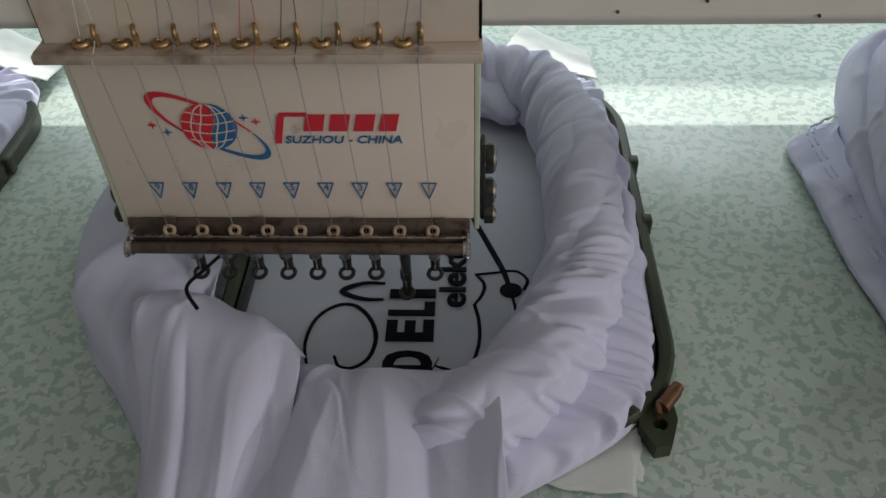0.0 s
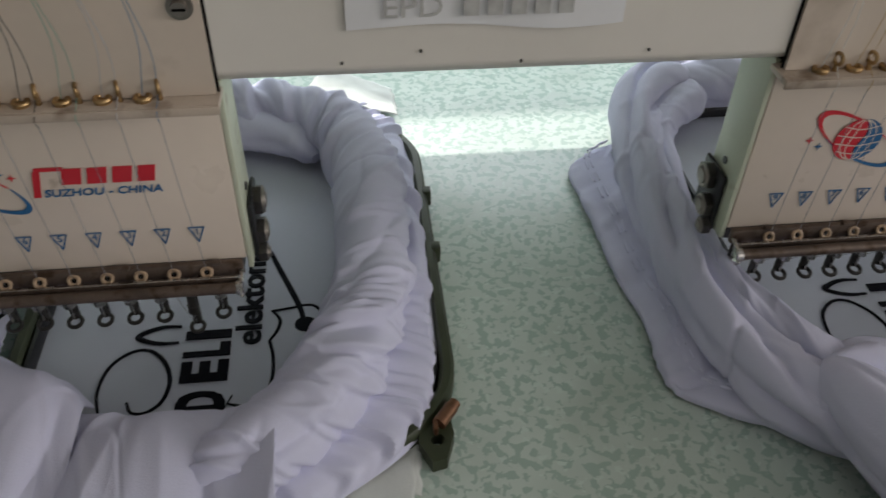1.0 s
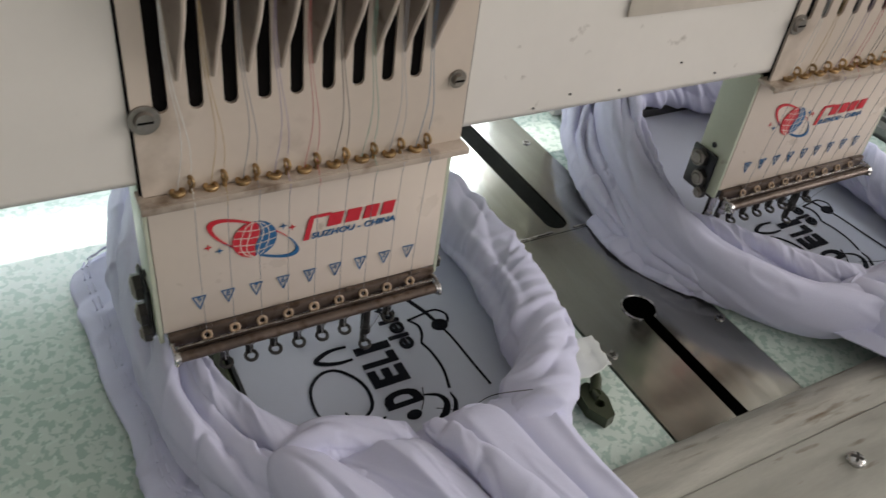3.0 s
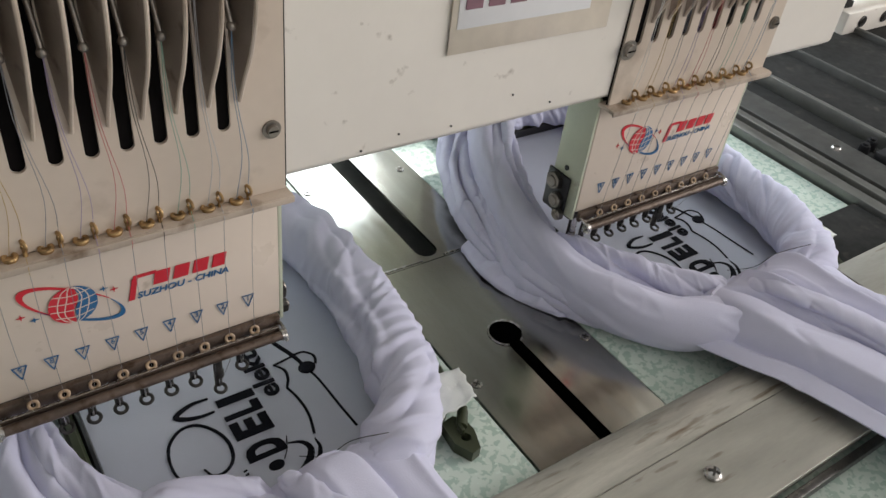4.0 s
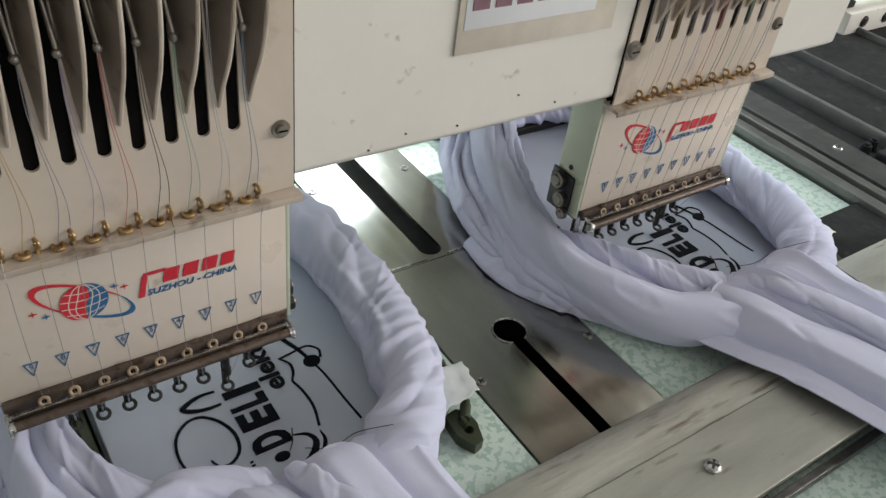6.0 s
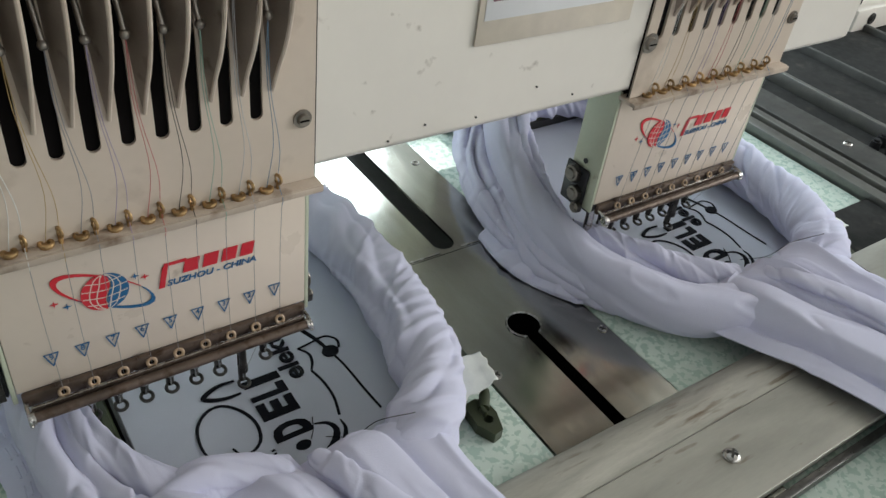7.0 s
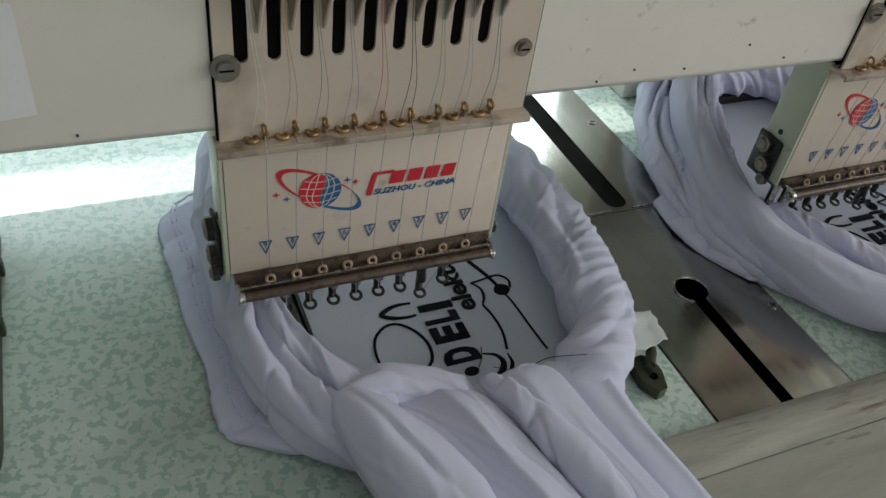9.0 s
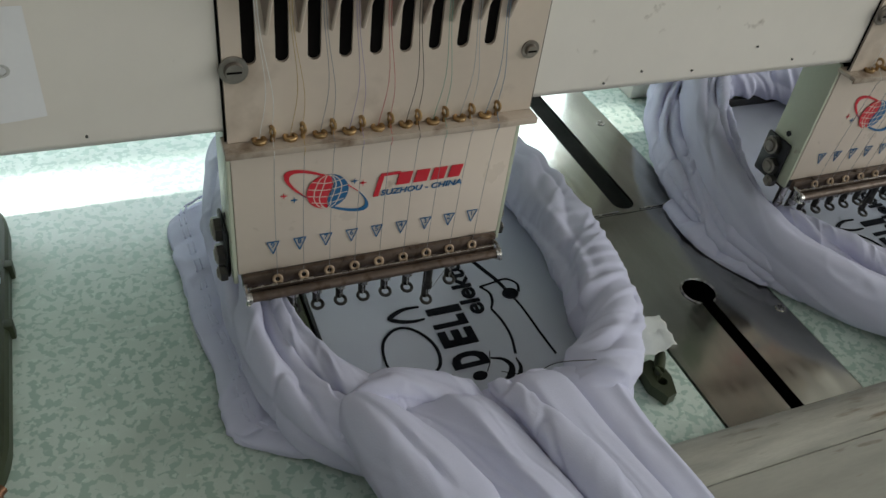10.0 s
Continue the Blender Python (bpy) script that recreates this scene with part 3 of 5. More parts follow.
    for w in (0.0125, 0.0125, 0.0125, 0.0115):
        bar(x, x + w - 0.0024, z0, z1 + 0.0012)
        x += w + 0.0006
    part("emblem_place_name", stand(fitted(lettering("SUZHOU - CHINA", 0.006, 0.0002, 0.2, 0.0001), 0.0010, 0.0630, 0.1493, 0.1542), -0.0005), INK_BLUE, head, "blue slanted capitals", False)


def embroidery_head():
    h = thing("embroidery_unit", "cream nine-needle embroidery head with grimy thread guides", "embroidery unit", "units along the beam")
    # lower needle case
    part("front_plate", box(bmesh.new(), -0.1005, 0.1005, 0, 0.0025, 0.0965, 0.2075, 0.0008), CREAM, h)
    for s in (-1, 1):
        bm = bmesh.new()
        xa, xb = (s * 0.1007, s * 0.1037) if s > 0 else (-0.1037, -0.1007)
        box(bm, xa, xb, 0.0006, 0.036, 0.088, 0.214, 0.0006)
        sp = part("side_plate", bm, GREENISH, h, "pale green side plate")
        # black disc on the plate paints the shade of a bored hole
        sc = bmesh.new()
        rod(sc, (s * 0.1030, 0.020, 0.135), (s * 0.1046, 0.020, 0.135), 0.0026, 12)
        part("side_hole", sc, BLACK, sp)
        for z, y, r in ((0.119, 0.027, 0.0095), (0.101, 0.020, 0.0085), (0.0885, 0.014, 0.0062)):
            kb = bmesh.new()
            rod(kb, (s * 0.1065, y, z), (s * 0.1115, y, z), r, 6)
            part("adjusting_screw", kb, DARK_STEEL, sp)
            kb = bmesh.new()
            rod(kb, (s * 0.1110, y, z), (s * 0.1135, y, z), r * 0.62, 16, r * 0.5)
            ring(kb, (s * 0.1116, y, z), r * 0.72, r * 0.13, (1, 0, 0))
            part("adjusting_screw", kb, SCREW, sp, "bright steel screw tip")
        kb = bmesh.new()
        box(kb, min(s * 0.1038, s * 0.107), max(s * 0.1038, s * 0.107), 0.010, 0.040, 0.086, 0.128, 0.002)
        part("side_block", kb, BLACK, sp, "black adjusting block")
    # black block in place of the shade within the case
    part("case_back", box(bmesh.new(), -0.1006, 0.1006, 0.0028, 0.034, 0.1, 0.214, 0.001), RECESS_SHADE, h, "black block painting the shade inside the needle case")
    # thread guide ledge with eyelets
    bm = bmesh.new()
    box(bm, -0.1060, 0.1045, -0.0175, 0.001, 0.2085, 0.2125, 0.0012)
    box(bm, -0.1060, 0.1045, -0.0190, -0.0170, 0.2070, 0.2120, 0.0008)
    part("guide_ledge", bm, LEDGE, h, "cream ledge stained brown with oil")
    for k in range(1, 10):
        x = needle_x(k)
        bm = bmesh.new()
        ring(bm, (x - 0.008, -0.0105, 0.2142), 0.0034, 0.0013)
        rod(bm, (x - 0.008, -0.0105, 0.2118), (x - 0.008, -0.0105, 0.2136), 0.0042, 14)
        part("flat_eyelet", bm, BRASS, h)
        bm = bmesh.new()
        rod(bm, (x, -0.0105, 0.2120), (x, -0.0105, 0.2165), 0.0014, 8)
        ring(bm, (x, -0.0105, 0.2195), 0.0030, 0.0011, (1, 0.25, 0))
        part("upright_eyelet", bm, BRASS, h)
        # numbered mark
        zt, zb, w = 0.1226, 0.1120, 0.0042
        bm = bmesh.new()
        for p, q in (((x - w, zt), (x + w, zt)), ((x + w, zt), (x, zb)), ((x, zb), (x - w, zt))):
            d = Vector((q[0] - p[0], q[1] - p[1])).normalized() * 0.0002
            nrm = Vector((-d.y, d.x)).normalized() * 0.00038
            slab(bm, [(p[0] - d.x + nrm.x, p[1] - d.y + nrm.y), (q[0] + d.x + nrm.x, q[1] + d.y + nrm.y), (q[0] + d.x - nrm.x, q[1] + d.y - nrm.y), (p[0] - d.x - nrm.x, p[1] - d.y - nrm.y)], 0.0002, 0.0005)
        mark = part("needle_mark", stand(bm, -0.0003), INK_BLUE, h, "blue outlined triangle", False)
        bm = lettering(str(k), 0.0062, 0.00015)
        bm.transform(Matrix.Translation((x, 0.1193, 0)))
        part("numeral", stand(bm, -0.0004), INK_BLUE, mark, "", False)
    emblem(h)
    # lower thread bar with eyelets, guide tube and clips
    bm = bmesh.new()
    box(bm, -0.0985, 0.0985, -0.0050, -0.0003, 0.0870, 0.0975, 0.0012)
    for i in range(4):
        box(bm, -0.078 + i * 0.052, -0.070 + i * 0.052, -0.0060, -0.002, 0.0968, 0.0992, 0.0008)
    part("lower_thread_bar", bm, RUST, h, "oily brown lower thread bar")
    for k in range(1, 10):
        x = needle_x(k) + 0.0015
        bm = bmesh.new()
        ring(bm, (x, -0.0062, 0.0925), 0.0028, 0.0012, (0, -1, 0.6))
        ey = part("thread_eyelet", bm, CERAMIC, h)
        bm = bmesh.new()
        rod(bm, (x, -0.0038, 0.0912), (x, -0.0054, 0.0921), 0.0026, 12)
        part("eyelet_bore", bm, RECESS_SHADE, ey)
    bm = bmesh.new()
    rod(bm, (-0.0955, -0.0145, 0.0865), (0.0955, -0.0145, 0.0865), 0.0036, 18)
    part("guide_tube", bm, RUST, h, "brown steel guide tube")
    bm = bmesh.new()
    box(bm, -0.0955, 0.0955, -0.0105, -0.0085, 0.0862, 0.0905, 0.0006)
    part("guide_strip", bm, RUST, h, "brown steel guide strip")
    part("strip_edge", box(bmesh.new(), -0.0955, 0.0955, -0.0107, -0.0084, 0.0906, 0.0912, 0.0002), STEEL, h, "thin bright steel edge")
    for s in (-1, 1):
        bm = bmesh.new()
        wire(bm, [(s * 0.0965, -0.003, 0.092), (s * 0.0975, -0.009, 0.0915), (s * 0.0975, -0.0165, 0.090), (s * 0.0975, -0.0190, 0.0845), (s * 0.0975, -0.0145, 0.0820)], 0.0014, 24)
        rod(bm, (s * 0.0945, -0.0145, 0.0865), (s * 0.0982, -0.0145, 0.0865), 0.0046, 16)
        part("end_clip", bm, STEEL, h)
    bm = bmesh.new()
    box(bm, -0.097, 0.097, 0.008, 0.032, 0.080, 0.0955, 0.002)
    part("needle_bar_guide", bm, DARK_STEEL, h, "dark steel needle bar guide")
    # needle bars and presser feet
    for k in range(1, 10):
        x = needle_x(k)
        low = -0.024 if k == 2 else 0.0
        bm = bmesh.new()
        rod(bm, (0, 0.020, 0.052 + low), (0, 0.020, 0.092 + low), 0.0030, 12)
        rod(bm, (0, 0.020, 0.047 + low), (0, 0.020, 0.053 + low), 0.0038, 12)
        nb = part("needle_bar", bm, STEEL if k != 2 else DARK_STEEL, h)
        nb.location = (x, 0, 0)
        bm = bmesh.new()
        rod(bm, (0, 0.020, 0.036 + low), (0, 0.020, 0.048 + low), 0.0007, 8)
        part("needle", bm, STEEL, nb)
        bm = bmesh.new()
        box(bm, -0.0032, 0.0032, 0.0225, 0.0245, 0.040 + low, 0.094 + low, 0.0006)
        rod(bm, (0, 0.0235, 0.034 + low), (0, 0.0235, 0.048 + low), 0.0030, 10)
        ring(bm, (0, 0.0195, 0.033 + low), 0.0042, 0.0014, (0, -0.25, 1))
        part("presser_foot", bm, DARK_STEEL, nb)
    # upper plate with take-up slots
    slots = []
    for k in range(1, 10):
        x = needle_x(k) * 0.995 - 0.0118
        w = 0.0040
        slots.append([(x + w * math.cos(a), 0.268 + w * math.sin(a)) for a in [math.pi + math.pi * i / 8 for i in range(9)]] + [(x + w, 0.43), (x - w, 0.43)])
    part("upper_plate", upright(bmesh.new(), [(-0.1025, 0.2128), (0.1025, 0.2128), (0.1025, 0.455), (-0.1025, 0.455)], -0.0085, -0.0062, slots), STAINED, h, smooth=False)
    # black strips and a flat black sheet paint shade beside and behind the plate
    for sx in (-1, 1):
        part("plate_gap", box(bmesh.new(), sx * 0.1034 - 0.0007, sx * 0.1034 + 0.0007, -0.0067, -0.0060, 0.2132, 0.449), RECESS_SHADE, h, "black strip painting the shade beside the plate", False)
    part("slot_back", box(bmesh.new(), -0.0995, 0.0995, -0.0061, -0.00605, 0.25, 0.448), RECESS_SHADE, h, "black sheet painting the shade in the lever slots", False)
    for k in range(1, 10):
        x = needle_x(k) * 0.995 - 0.0118
        # folded fin beside the slot
        bm = bmesh.new()
        sec = [(0.283, 0.0002, 0.0008), (0.300, 0.0024, 0.008), (0.325, 0.0044, 0.020), (0.36, 0.0052, 0.028), (0.44, 0.0053, 0.030)]
        rows = []
        for z, hw, d in sec:
            c = x + 0.0100
            rows.append([bm.verts.new((c - hw, -0.0086, z)), bm.verts.new((c + hw * 0.1, -0.0086 - d, z)), bm.verts.new((c + hw * 0.5, -0.0086 - d * 0.96, z)), bm.verts.new((c + hw, -0.0086, z))])
        for i in range(len(rows) - 1):
            for j in range(3):
                bm.faces.new((rows[i][j], rows[i][j + 1], rows[i + 1][j + 1], rows[i + 1][j]))
        bm.faces.new(rows[0]), bm.faces.new(rows[-1])
        bmesh.ops.recalc_face_normals(bm, faces=bm.faces[:])
        fin = part("slot_fin", bm, FIN, h, "folded grey metal fin")
        bm = bmesh.new()
        wire(bm, [(x + 0.0100 + hw * 0.3, -0.0088 - d, z) for z, hw, d in sec], 0.0013, 30, 8)
        part("fin_edge", bm, STAINED, fin, "pale front edge")
        bm = bmesh.new()
        drop = -0.03 if k == 2 else 0.0
        rod(bm, (x - 0.0005, -0.004, 0.385 - drop), (x + 0.0015, -0.024, 0.338 - drop), 0.0016, 10)
        b = bmesh.new()
        bmesh.ops.create_uvsphere(b, u_segments=12, v_segments=8, radius=0.0028)
        b.transform(Matrix.Translation((x + 0.0015, -0.0245, 0.3365 - drop)))
        join(bm, b)
        part("take_up_lever", bm, SCREW, h)
        # threads: lever to ledge, ledge to lower eyelet
        mat = THREADS[(k * 4) % 9]
        xu, xl = needle_x(k), needle_x(k) + 0.0015
        bm = bmesh.new()
        wire(bm, [(x + 0.0015, -0.0245, 0.336 - drop), (x + 0.002, -0.020, 0.300), (xu - 0.0035, -0.0125, 0.250), (xu - 0.008, -0.0105, 0.2150)], 0.00022, 14, 5)
        part("thread", bm, mat, h, "", True)
        bm = bmesh.new()
        wire(bm, [(x + 0.0015, -0.0245, 0.336 - drop), (x + 0.0045, -0.019, 0.29), (xu + 0.0006, -0.0125, 0.245), (xu, -0.0105, 0.2195), (xu - 0.001, -0.0196, 0.2100), (xu - 0.001, -0.0180, 0.204)], 0.00022, 20, 5)
        part("thread", bm, mat, h, "", True)
        bm = bmesh.new()
        wire(bm, [(xu - 0.001, -0.0180, 0.205), (xu - 0.0005, -0.013, 0.16), (xl, -0.0064, 0.0925), (xl - 0.001, -0.012, 0.084), (xu, 0.016, 0.05 - (0.024 if k == 2 else 0))], 0.00018, 20, 5)
        part("thread", bm, THREADS[1], h, "", True)
    for x, z, r in ((-0.0965, 0.262, 0.0085), (0.0935, 0.259, 0.0062)):
        bm = bmesh.new()
        rod(bm, (x, -0.0084, z), (x, -0.0098, z), r, 24)
        rod(bm, (x, -0.0098, z), (x, -0.0125, z), r * 0.66, 20, r * 0.58)
        sc = part("plate_screw", bm, SCREW, h)
        bm = bmesh.new()
        box(bm, x - r * 0.5, x + r * 0.5, -0.0128, -0.0120, z - 0.0006, z + 0.0006)
        part("screw_slot", bm, RECESS_SHADE, sc, smooth=False)
    return h


head_a = embroidery_head()
heads = [head_a] + [copy_thing(head_a, pose(x, 0, 0)) for x in (0.5, 1.0)]


# ---- front rail of the moving frame ----
def front_rail():
    r = thing("frame_rail", "scuffed aluminium rail of the moving frame", "machine rail")
    def bar(prof):
        bm = bmesh.new()
        rows = [[bm.verts.new((x, y, z)) for y, z in prof] for x in (-1.1, 1.262)]
        n = len(prof)
        for j in range(n):
            bm.faces.new((rows[0][j], rows[0][(j + 1) % n], rows[1][(j + 1) % n], rows[1][j]))
        bm.faces.new(rows[0]), bm.faces.new(rows[1])
        bmesh.ops.recalc_face_normals(bm, faces=bm.faces[:])
        return bm
    part("rail_lip", bar([(-0.160, 0.002), (-0.1625, 0.008), (-0.168, 0.0145), (-0.176, 0.0195), (-0.186, 0.0225), (-0.196, 0.0234), (-0.2085, 0.0237), (-0.2085, 0.002)]), SCUFFED, r, "rounded bare lip, scuffed pale")
    part("rail_body", bar([(-0.209, 0.002), (-0.209, 0.0245), (-0.2105, 0.0257), (-0.2758, 0.0257), (-0.2764, 0.0250), (-0.272, 0.002)]), ALUMINIUM, r, smooth=False)
    part("corner_block", box(bmesh.new(), 1.172, 1.345, -0.1595, -0.126, 0.003, 0.0237, 0.001), ALUMINIUM, r)
    part("corner_plate", box(bmesh.new(), 1.170, 1.347, -0.2075, -0.1235, 0.0239, 0.0272, 0.0008), ALUMINIUM, r, "scuffed corner plate")
    part("edge_strip", box(bmesh.new(), -1.1, 1.26, -0.286, -0.2785, 0.002, 0.012, 0.001), DARK_STEEL, r, "dark edge strip")
    for x in (-0.35, 0.15, 0.645, 0.843, 1.16):
        s = thing("rail_screw", "round-head cross screw on the aluminium rail", "screw", "screws of the rail")
        screw_head(s, 0.0078, 0.0012, dome=0.4)
        s.location = (x, -0.240, 0.0262)
        MOVING.append(s)
    s = thing("rail_screw", "round-head cross screw on the corner plate", "screw", "screws of the rail")
    screw_head(s, 0.0078, 0.0012, dome=0.4)
    s.location = (1.268, -0.168, 0.0275)
    MOVING.append(s)
    MOVING.append(r)


MOVING = []
front_rail()


# ---- hoops, garments, embroidery ----
def hoop(x0, sx=0.0, sy=0.0):
    h = thing("embroidery_hoop", "olive green plastic embroidery hoop clamping a shirt", "hoop", "hoops on the table", (x0, 0, 0))
    def loop(hx, hy, r, wdt, z0, z1):
        bm = bmesh.new()
        o, i = rounded(0.085, 0.088, hx, hy, r, 10), rounded(0.085, 0.088, hx - wdt, hy - wdt, r - wdt, 10)
        secs = [(o, z0), (o, z1 - 0.003), ([((p[0] * 3 + q[0]) / 4, (p[1] * 3 + q[1]) / 4) for p, q in zip(o, i)], z1), ([((p[0] + 3 * q[0]) / 4, (p[1] + 3 * q[1]) / 4) for p, q in zip(o, i)], z1), (i, z1 - 0.003), (i, z0)]
        vs = [[bm.verts.new((x + 0.006 * math.copysign(1, x - 0.085) * max(0, 1 - ((y - 0.088) / 0.2) ** 2), y, z)) for x, y in pts] for pts, z in secs]
        m = len(o)
        for a in range(len(vs)):
            b = (a + 1) % len(vs)
            for j in range(m):
                bm.faces.new((vs[a][j], vs[a][(j + 1) % m], vs[b][(j + 1) % m], vs[b][j]))
        bmesh.ops.recalc_face_normals(bm, faces=bm.faces[:])
        return bm
    part("outer_ring", loop(0.141, 0.188, 0.072, 0.0095, 0.0012, 0.0155), OLIVE, h)
    part("inner_ring", loop(0.1305, 0.1775, 0.062, 0.005, 0.004, 0.0135), BLACK, h, "dark inner ring")
    # clamp lug with its screw
    bm = bmesh.new()
    lug = [(0.203, -0.066), (0.215, -0.064), (0.222, -0.070), (0.223, -0.084), (0.217, -0.101), (0.208, -0.103), (0.201, -0.088)]
    slab(bm, lug, 0.001, 0.0115, [circle(0.2125, -0.087, 0.0042, 16)])
    part("clamp_lug", bm, OLIVE, h, "olive lug with a round hole", False).location = (sx, sy, 0)
    bm = bmesh.new()
    rod(bm, (0.214, -0.078, 0.014), (0.2235, -0.066, 0.014), 0.0046, 18)
    rod(bm, (0.2235, -0.066, 0.014), (0.2262, -0.0626, 0.014), 0.0038, 18)
    box(bm, 0.2105, 0.2135, -0.084, -0.076, 0.0105, 0.0175, 0.0008)
    part("clamp_screw", bm, COPPER if sy == 0 else OLIVE, h, "metal clamp screw").location = (sx, sy, 0)
    for y in (0.155, 0.085):
        bm = bmesh.new()
        box(bm, 0.2265, 0.2335, y - 0.0045, y + 0.0045, 0.002, 0.0168, 0.0012)
        part("hoop_clip", bm, OLIVE, h)
    MOVING.append(h)
    return h


def wrinkle(p, q, lam, seed):
    """Thin raised creases on broad soft swells, lam apart across p and long along q."""
    w = 0.4 * noise.noise((p / lam * 0.4, q / lam * 0.3, seed + 11))
    a = max(0.0, 1 - 4.0 * abs(noise.noise((p / lam * 0.62 + w, q / lam * 0.15, seed)))) ** 1.25
    b = max(0.0, 1 - 5.0 * abs(noise.noise((p / lam * 0.95 - w, q / lam * 0.22, seed + 4.7)))) ** 1.25
    return 0.75 * a + 0.35 * b + 0.85 * noise.noise((p / lam * 0.36 + w, q / lam * 0.12, seed + 9)) - 0.22


def crisp(p, q, lam, seed):
    """Small overlapping tucks: steep on one side, gentle on the other, with a few thin pulled lines."""
    w = 0.5 * noise.noise((p / lam * 0.35, q / lam * 0.25, seed + 31))
    n = noise.noise((p / lam * 0.75 + w, q / lam * 0.17, seed + 40))
    k = noise.noise((p / lam * 1.35 - w, q / lam * 0.25, seed + 47))
    m = max(0.0, min(1.0, 0.55 + 1.5 * noise.noise((p / lam * 0.25, q / lam * 0.22, seed + 53))))
    line = max(0.0, 1 - 7 * abs(k)) ** 1.2
    return m * (0.55 * math.tanh(6.5 * n) - 1.5 * n) + 0.30 * line * (1 - 0.5 * m)


def lapped(p, q, lam, seed):
    """Folds that lap over one another: each swells slowly and drops off sharply into the next."""
    w = 2.8 * noise.noise((p / lam * 0.26, q / lam * 0.22, seed + 61)) + 0.45 * noise.noise((p / lam * 0.7, q / lam * 0.5, seed + 67))
    f = (p / lam + w) % 1.0
    drop = max(0.0, (f - 0.80) / 0.20)
    m = max(0.0, min(1.15, 0.42 + 2.6 * noise.noise((p / lam * 0.40, q / lam * 0.36, seed + 71))))
    g = (p / lam * 2.3 - 1.6 * w + 0.3) % 1.0
    small = g ** 1.4 * (1 - max(0.0, (g - 0.72) / 0.28) ** 2 * (3 - 2 * max(0.0, (g - 0.72) / 0.28))) - 0.3
    k = max(0.0, min(1.0, 2.2 * noise.noise((p / lam * 0.3, q / lam * 0.3, seed + 79)) + 0.25))
    return m * (f ** 1.3 * (1 - drop * drop * (3 - 2 * drop)) - 0.33) + 0.42 * k * small


def settle(P, base, nrm, su, sv, hi, floor, closed=False, steps=45, pull=0.0, slack=0.0035):
    """Lets a sheet with su and sv times its base length buckle over its base shape, as loose cloth does."""
    def length(a, b):
        return np.linalg.norm(b - a, axis=-1, keepdims=True)
    nxt = np.roll(base, -1, axis=1)
    Lu, Lv = length(base[:-1], base[1:]) * su, length(base, nxt) * sv
    Lu2, Lv2 = length(base[:-3], base[3:]) * su, length(base, np.roll(base, -3, axis=1)) * sv
    Ld, Le = length(base[:-1], nxt[1:]) * (su + sv) / 2, length(base[1:], nxt[:-1]) * (su + sv) / 2
    if not closed:
        Lv[:, -1], Lv2[:, -3:], Ld[:, -1], Le[:, -1] = 0, 0, 0, 0
    def fix(a, b, L, k):
        d = b - a
        l = np.linalg.norm(d, axis=-1, keepdims=True) + 1e-9
        return np.where(L > 0, d * ((l - L) / l) * (0.5 * k), 0.0)
    for _ in range(steps):
        C = np.zeros_like(P)
        f = fix(P[:-1], P[1:], Lu, 1.0)
        C[:-1] += f
        C[1:] -= f
        q = np.roll(P, -1, axis=1)
        f = fix(P, q, Lv, 1.0)
        C += f - np.roll(f, 1, axis=1)
        f = fix(P[:-1], q[1:], Ld, 0.45)
        C[:-1] += f
        C[1:] -= np.roll(f, 1, axis=1)
        f = fix(P[1:], q[:-1], Le, 0.45)
        C[1:] += f
        C[:-1] -= np.roll(f, 1, axis=1)
        f = fix(P[:-3], P[3:], Lu2, 0.8)
        C[:-3] += f
        C[3:] -= f
        f = fix(P, np.roll(P, -3, axis=1), Lv2, 0.8)
        C += f - np.roll(f, 3, axis=1)
        P = P + 0.32 * C
        D = P - base
        h = (D * nrm).sum(-1, keepdims=True)
        T = D - h * nrm
        tl = np.linalg.norm(T, axis=-1, keepdims=True) + 1e-9
        T = T * np.minimum(1, slack / tl)
        h = np.clip(h - pull, -0.5 * hi, hi)
        P = base + T + h * nrm
        P[..., 2] = np.maximum(P[..., 2], floor)
    return smoothed(P, 2, closed)


def smoothed(P, times, closed=False):
    for _ in range(times):
        S = P.copy()
        S[1:-1] += 0.25 * (P[2:] - 2 * P[1:-1] + P[:-2])
        if closed:
            S += 0.25 * (np.roll(P, -1, axis=1) - 2 * P + np.roll(P, 1, axis=1))
        else:
            S[:, 1:-1] += 0.25 * (P[:, 2:] - 2 * P[:, 1:-1] + P[:, :-2])
        P = S
    return P


def skin(P, closed=False):
    """A mesh of quads over a grid of points."""
    n, m = P.shape[:2]
    bm = bmesh.new()
    vs = [[bm.verts.new(P[i, j]) for j in range(m)] for i in range(n)]
    for i in range(n - 1):
        for j in range(m if closed else m - 1):
            bm.faces.new((vs[i][j], vs[i + 1][j], vs[i + 1][(j + 1) % m], vs[i][(j + 1) % m]))
    if closed:
        bm.faces.new(vs[0]), bm.faces.new(vs[-1][::-1])
    bmesh.ops.recalc_face_normals(bm, faces=bm.faces[:])
    return bm


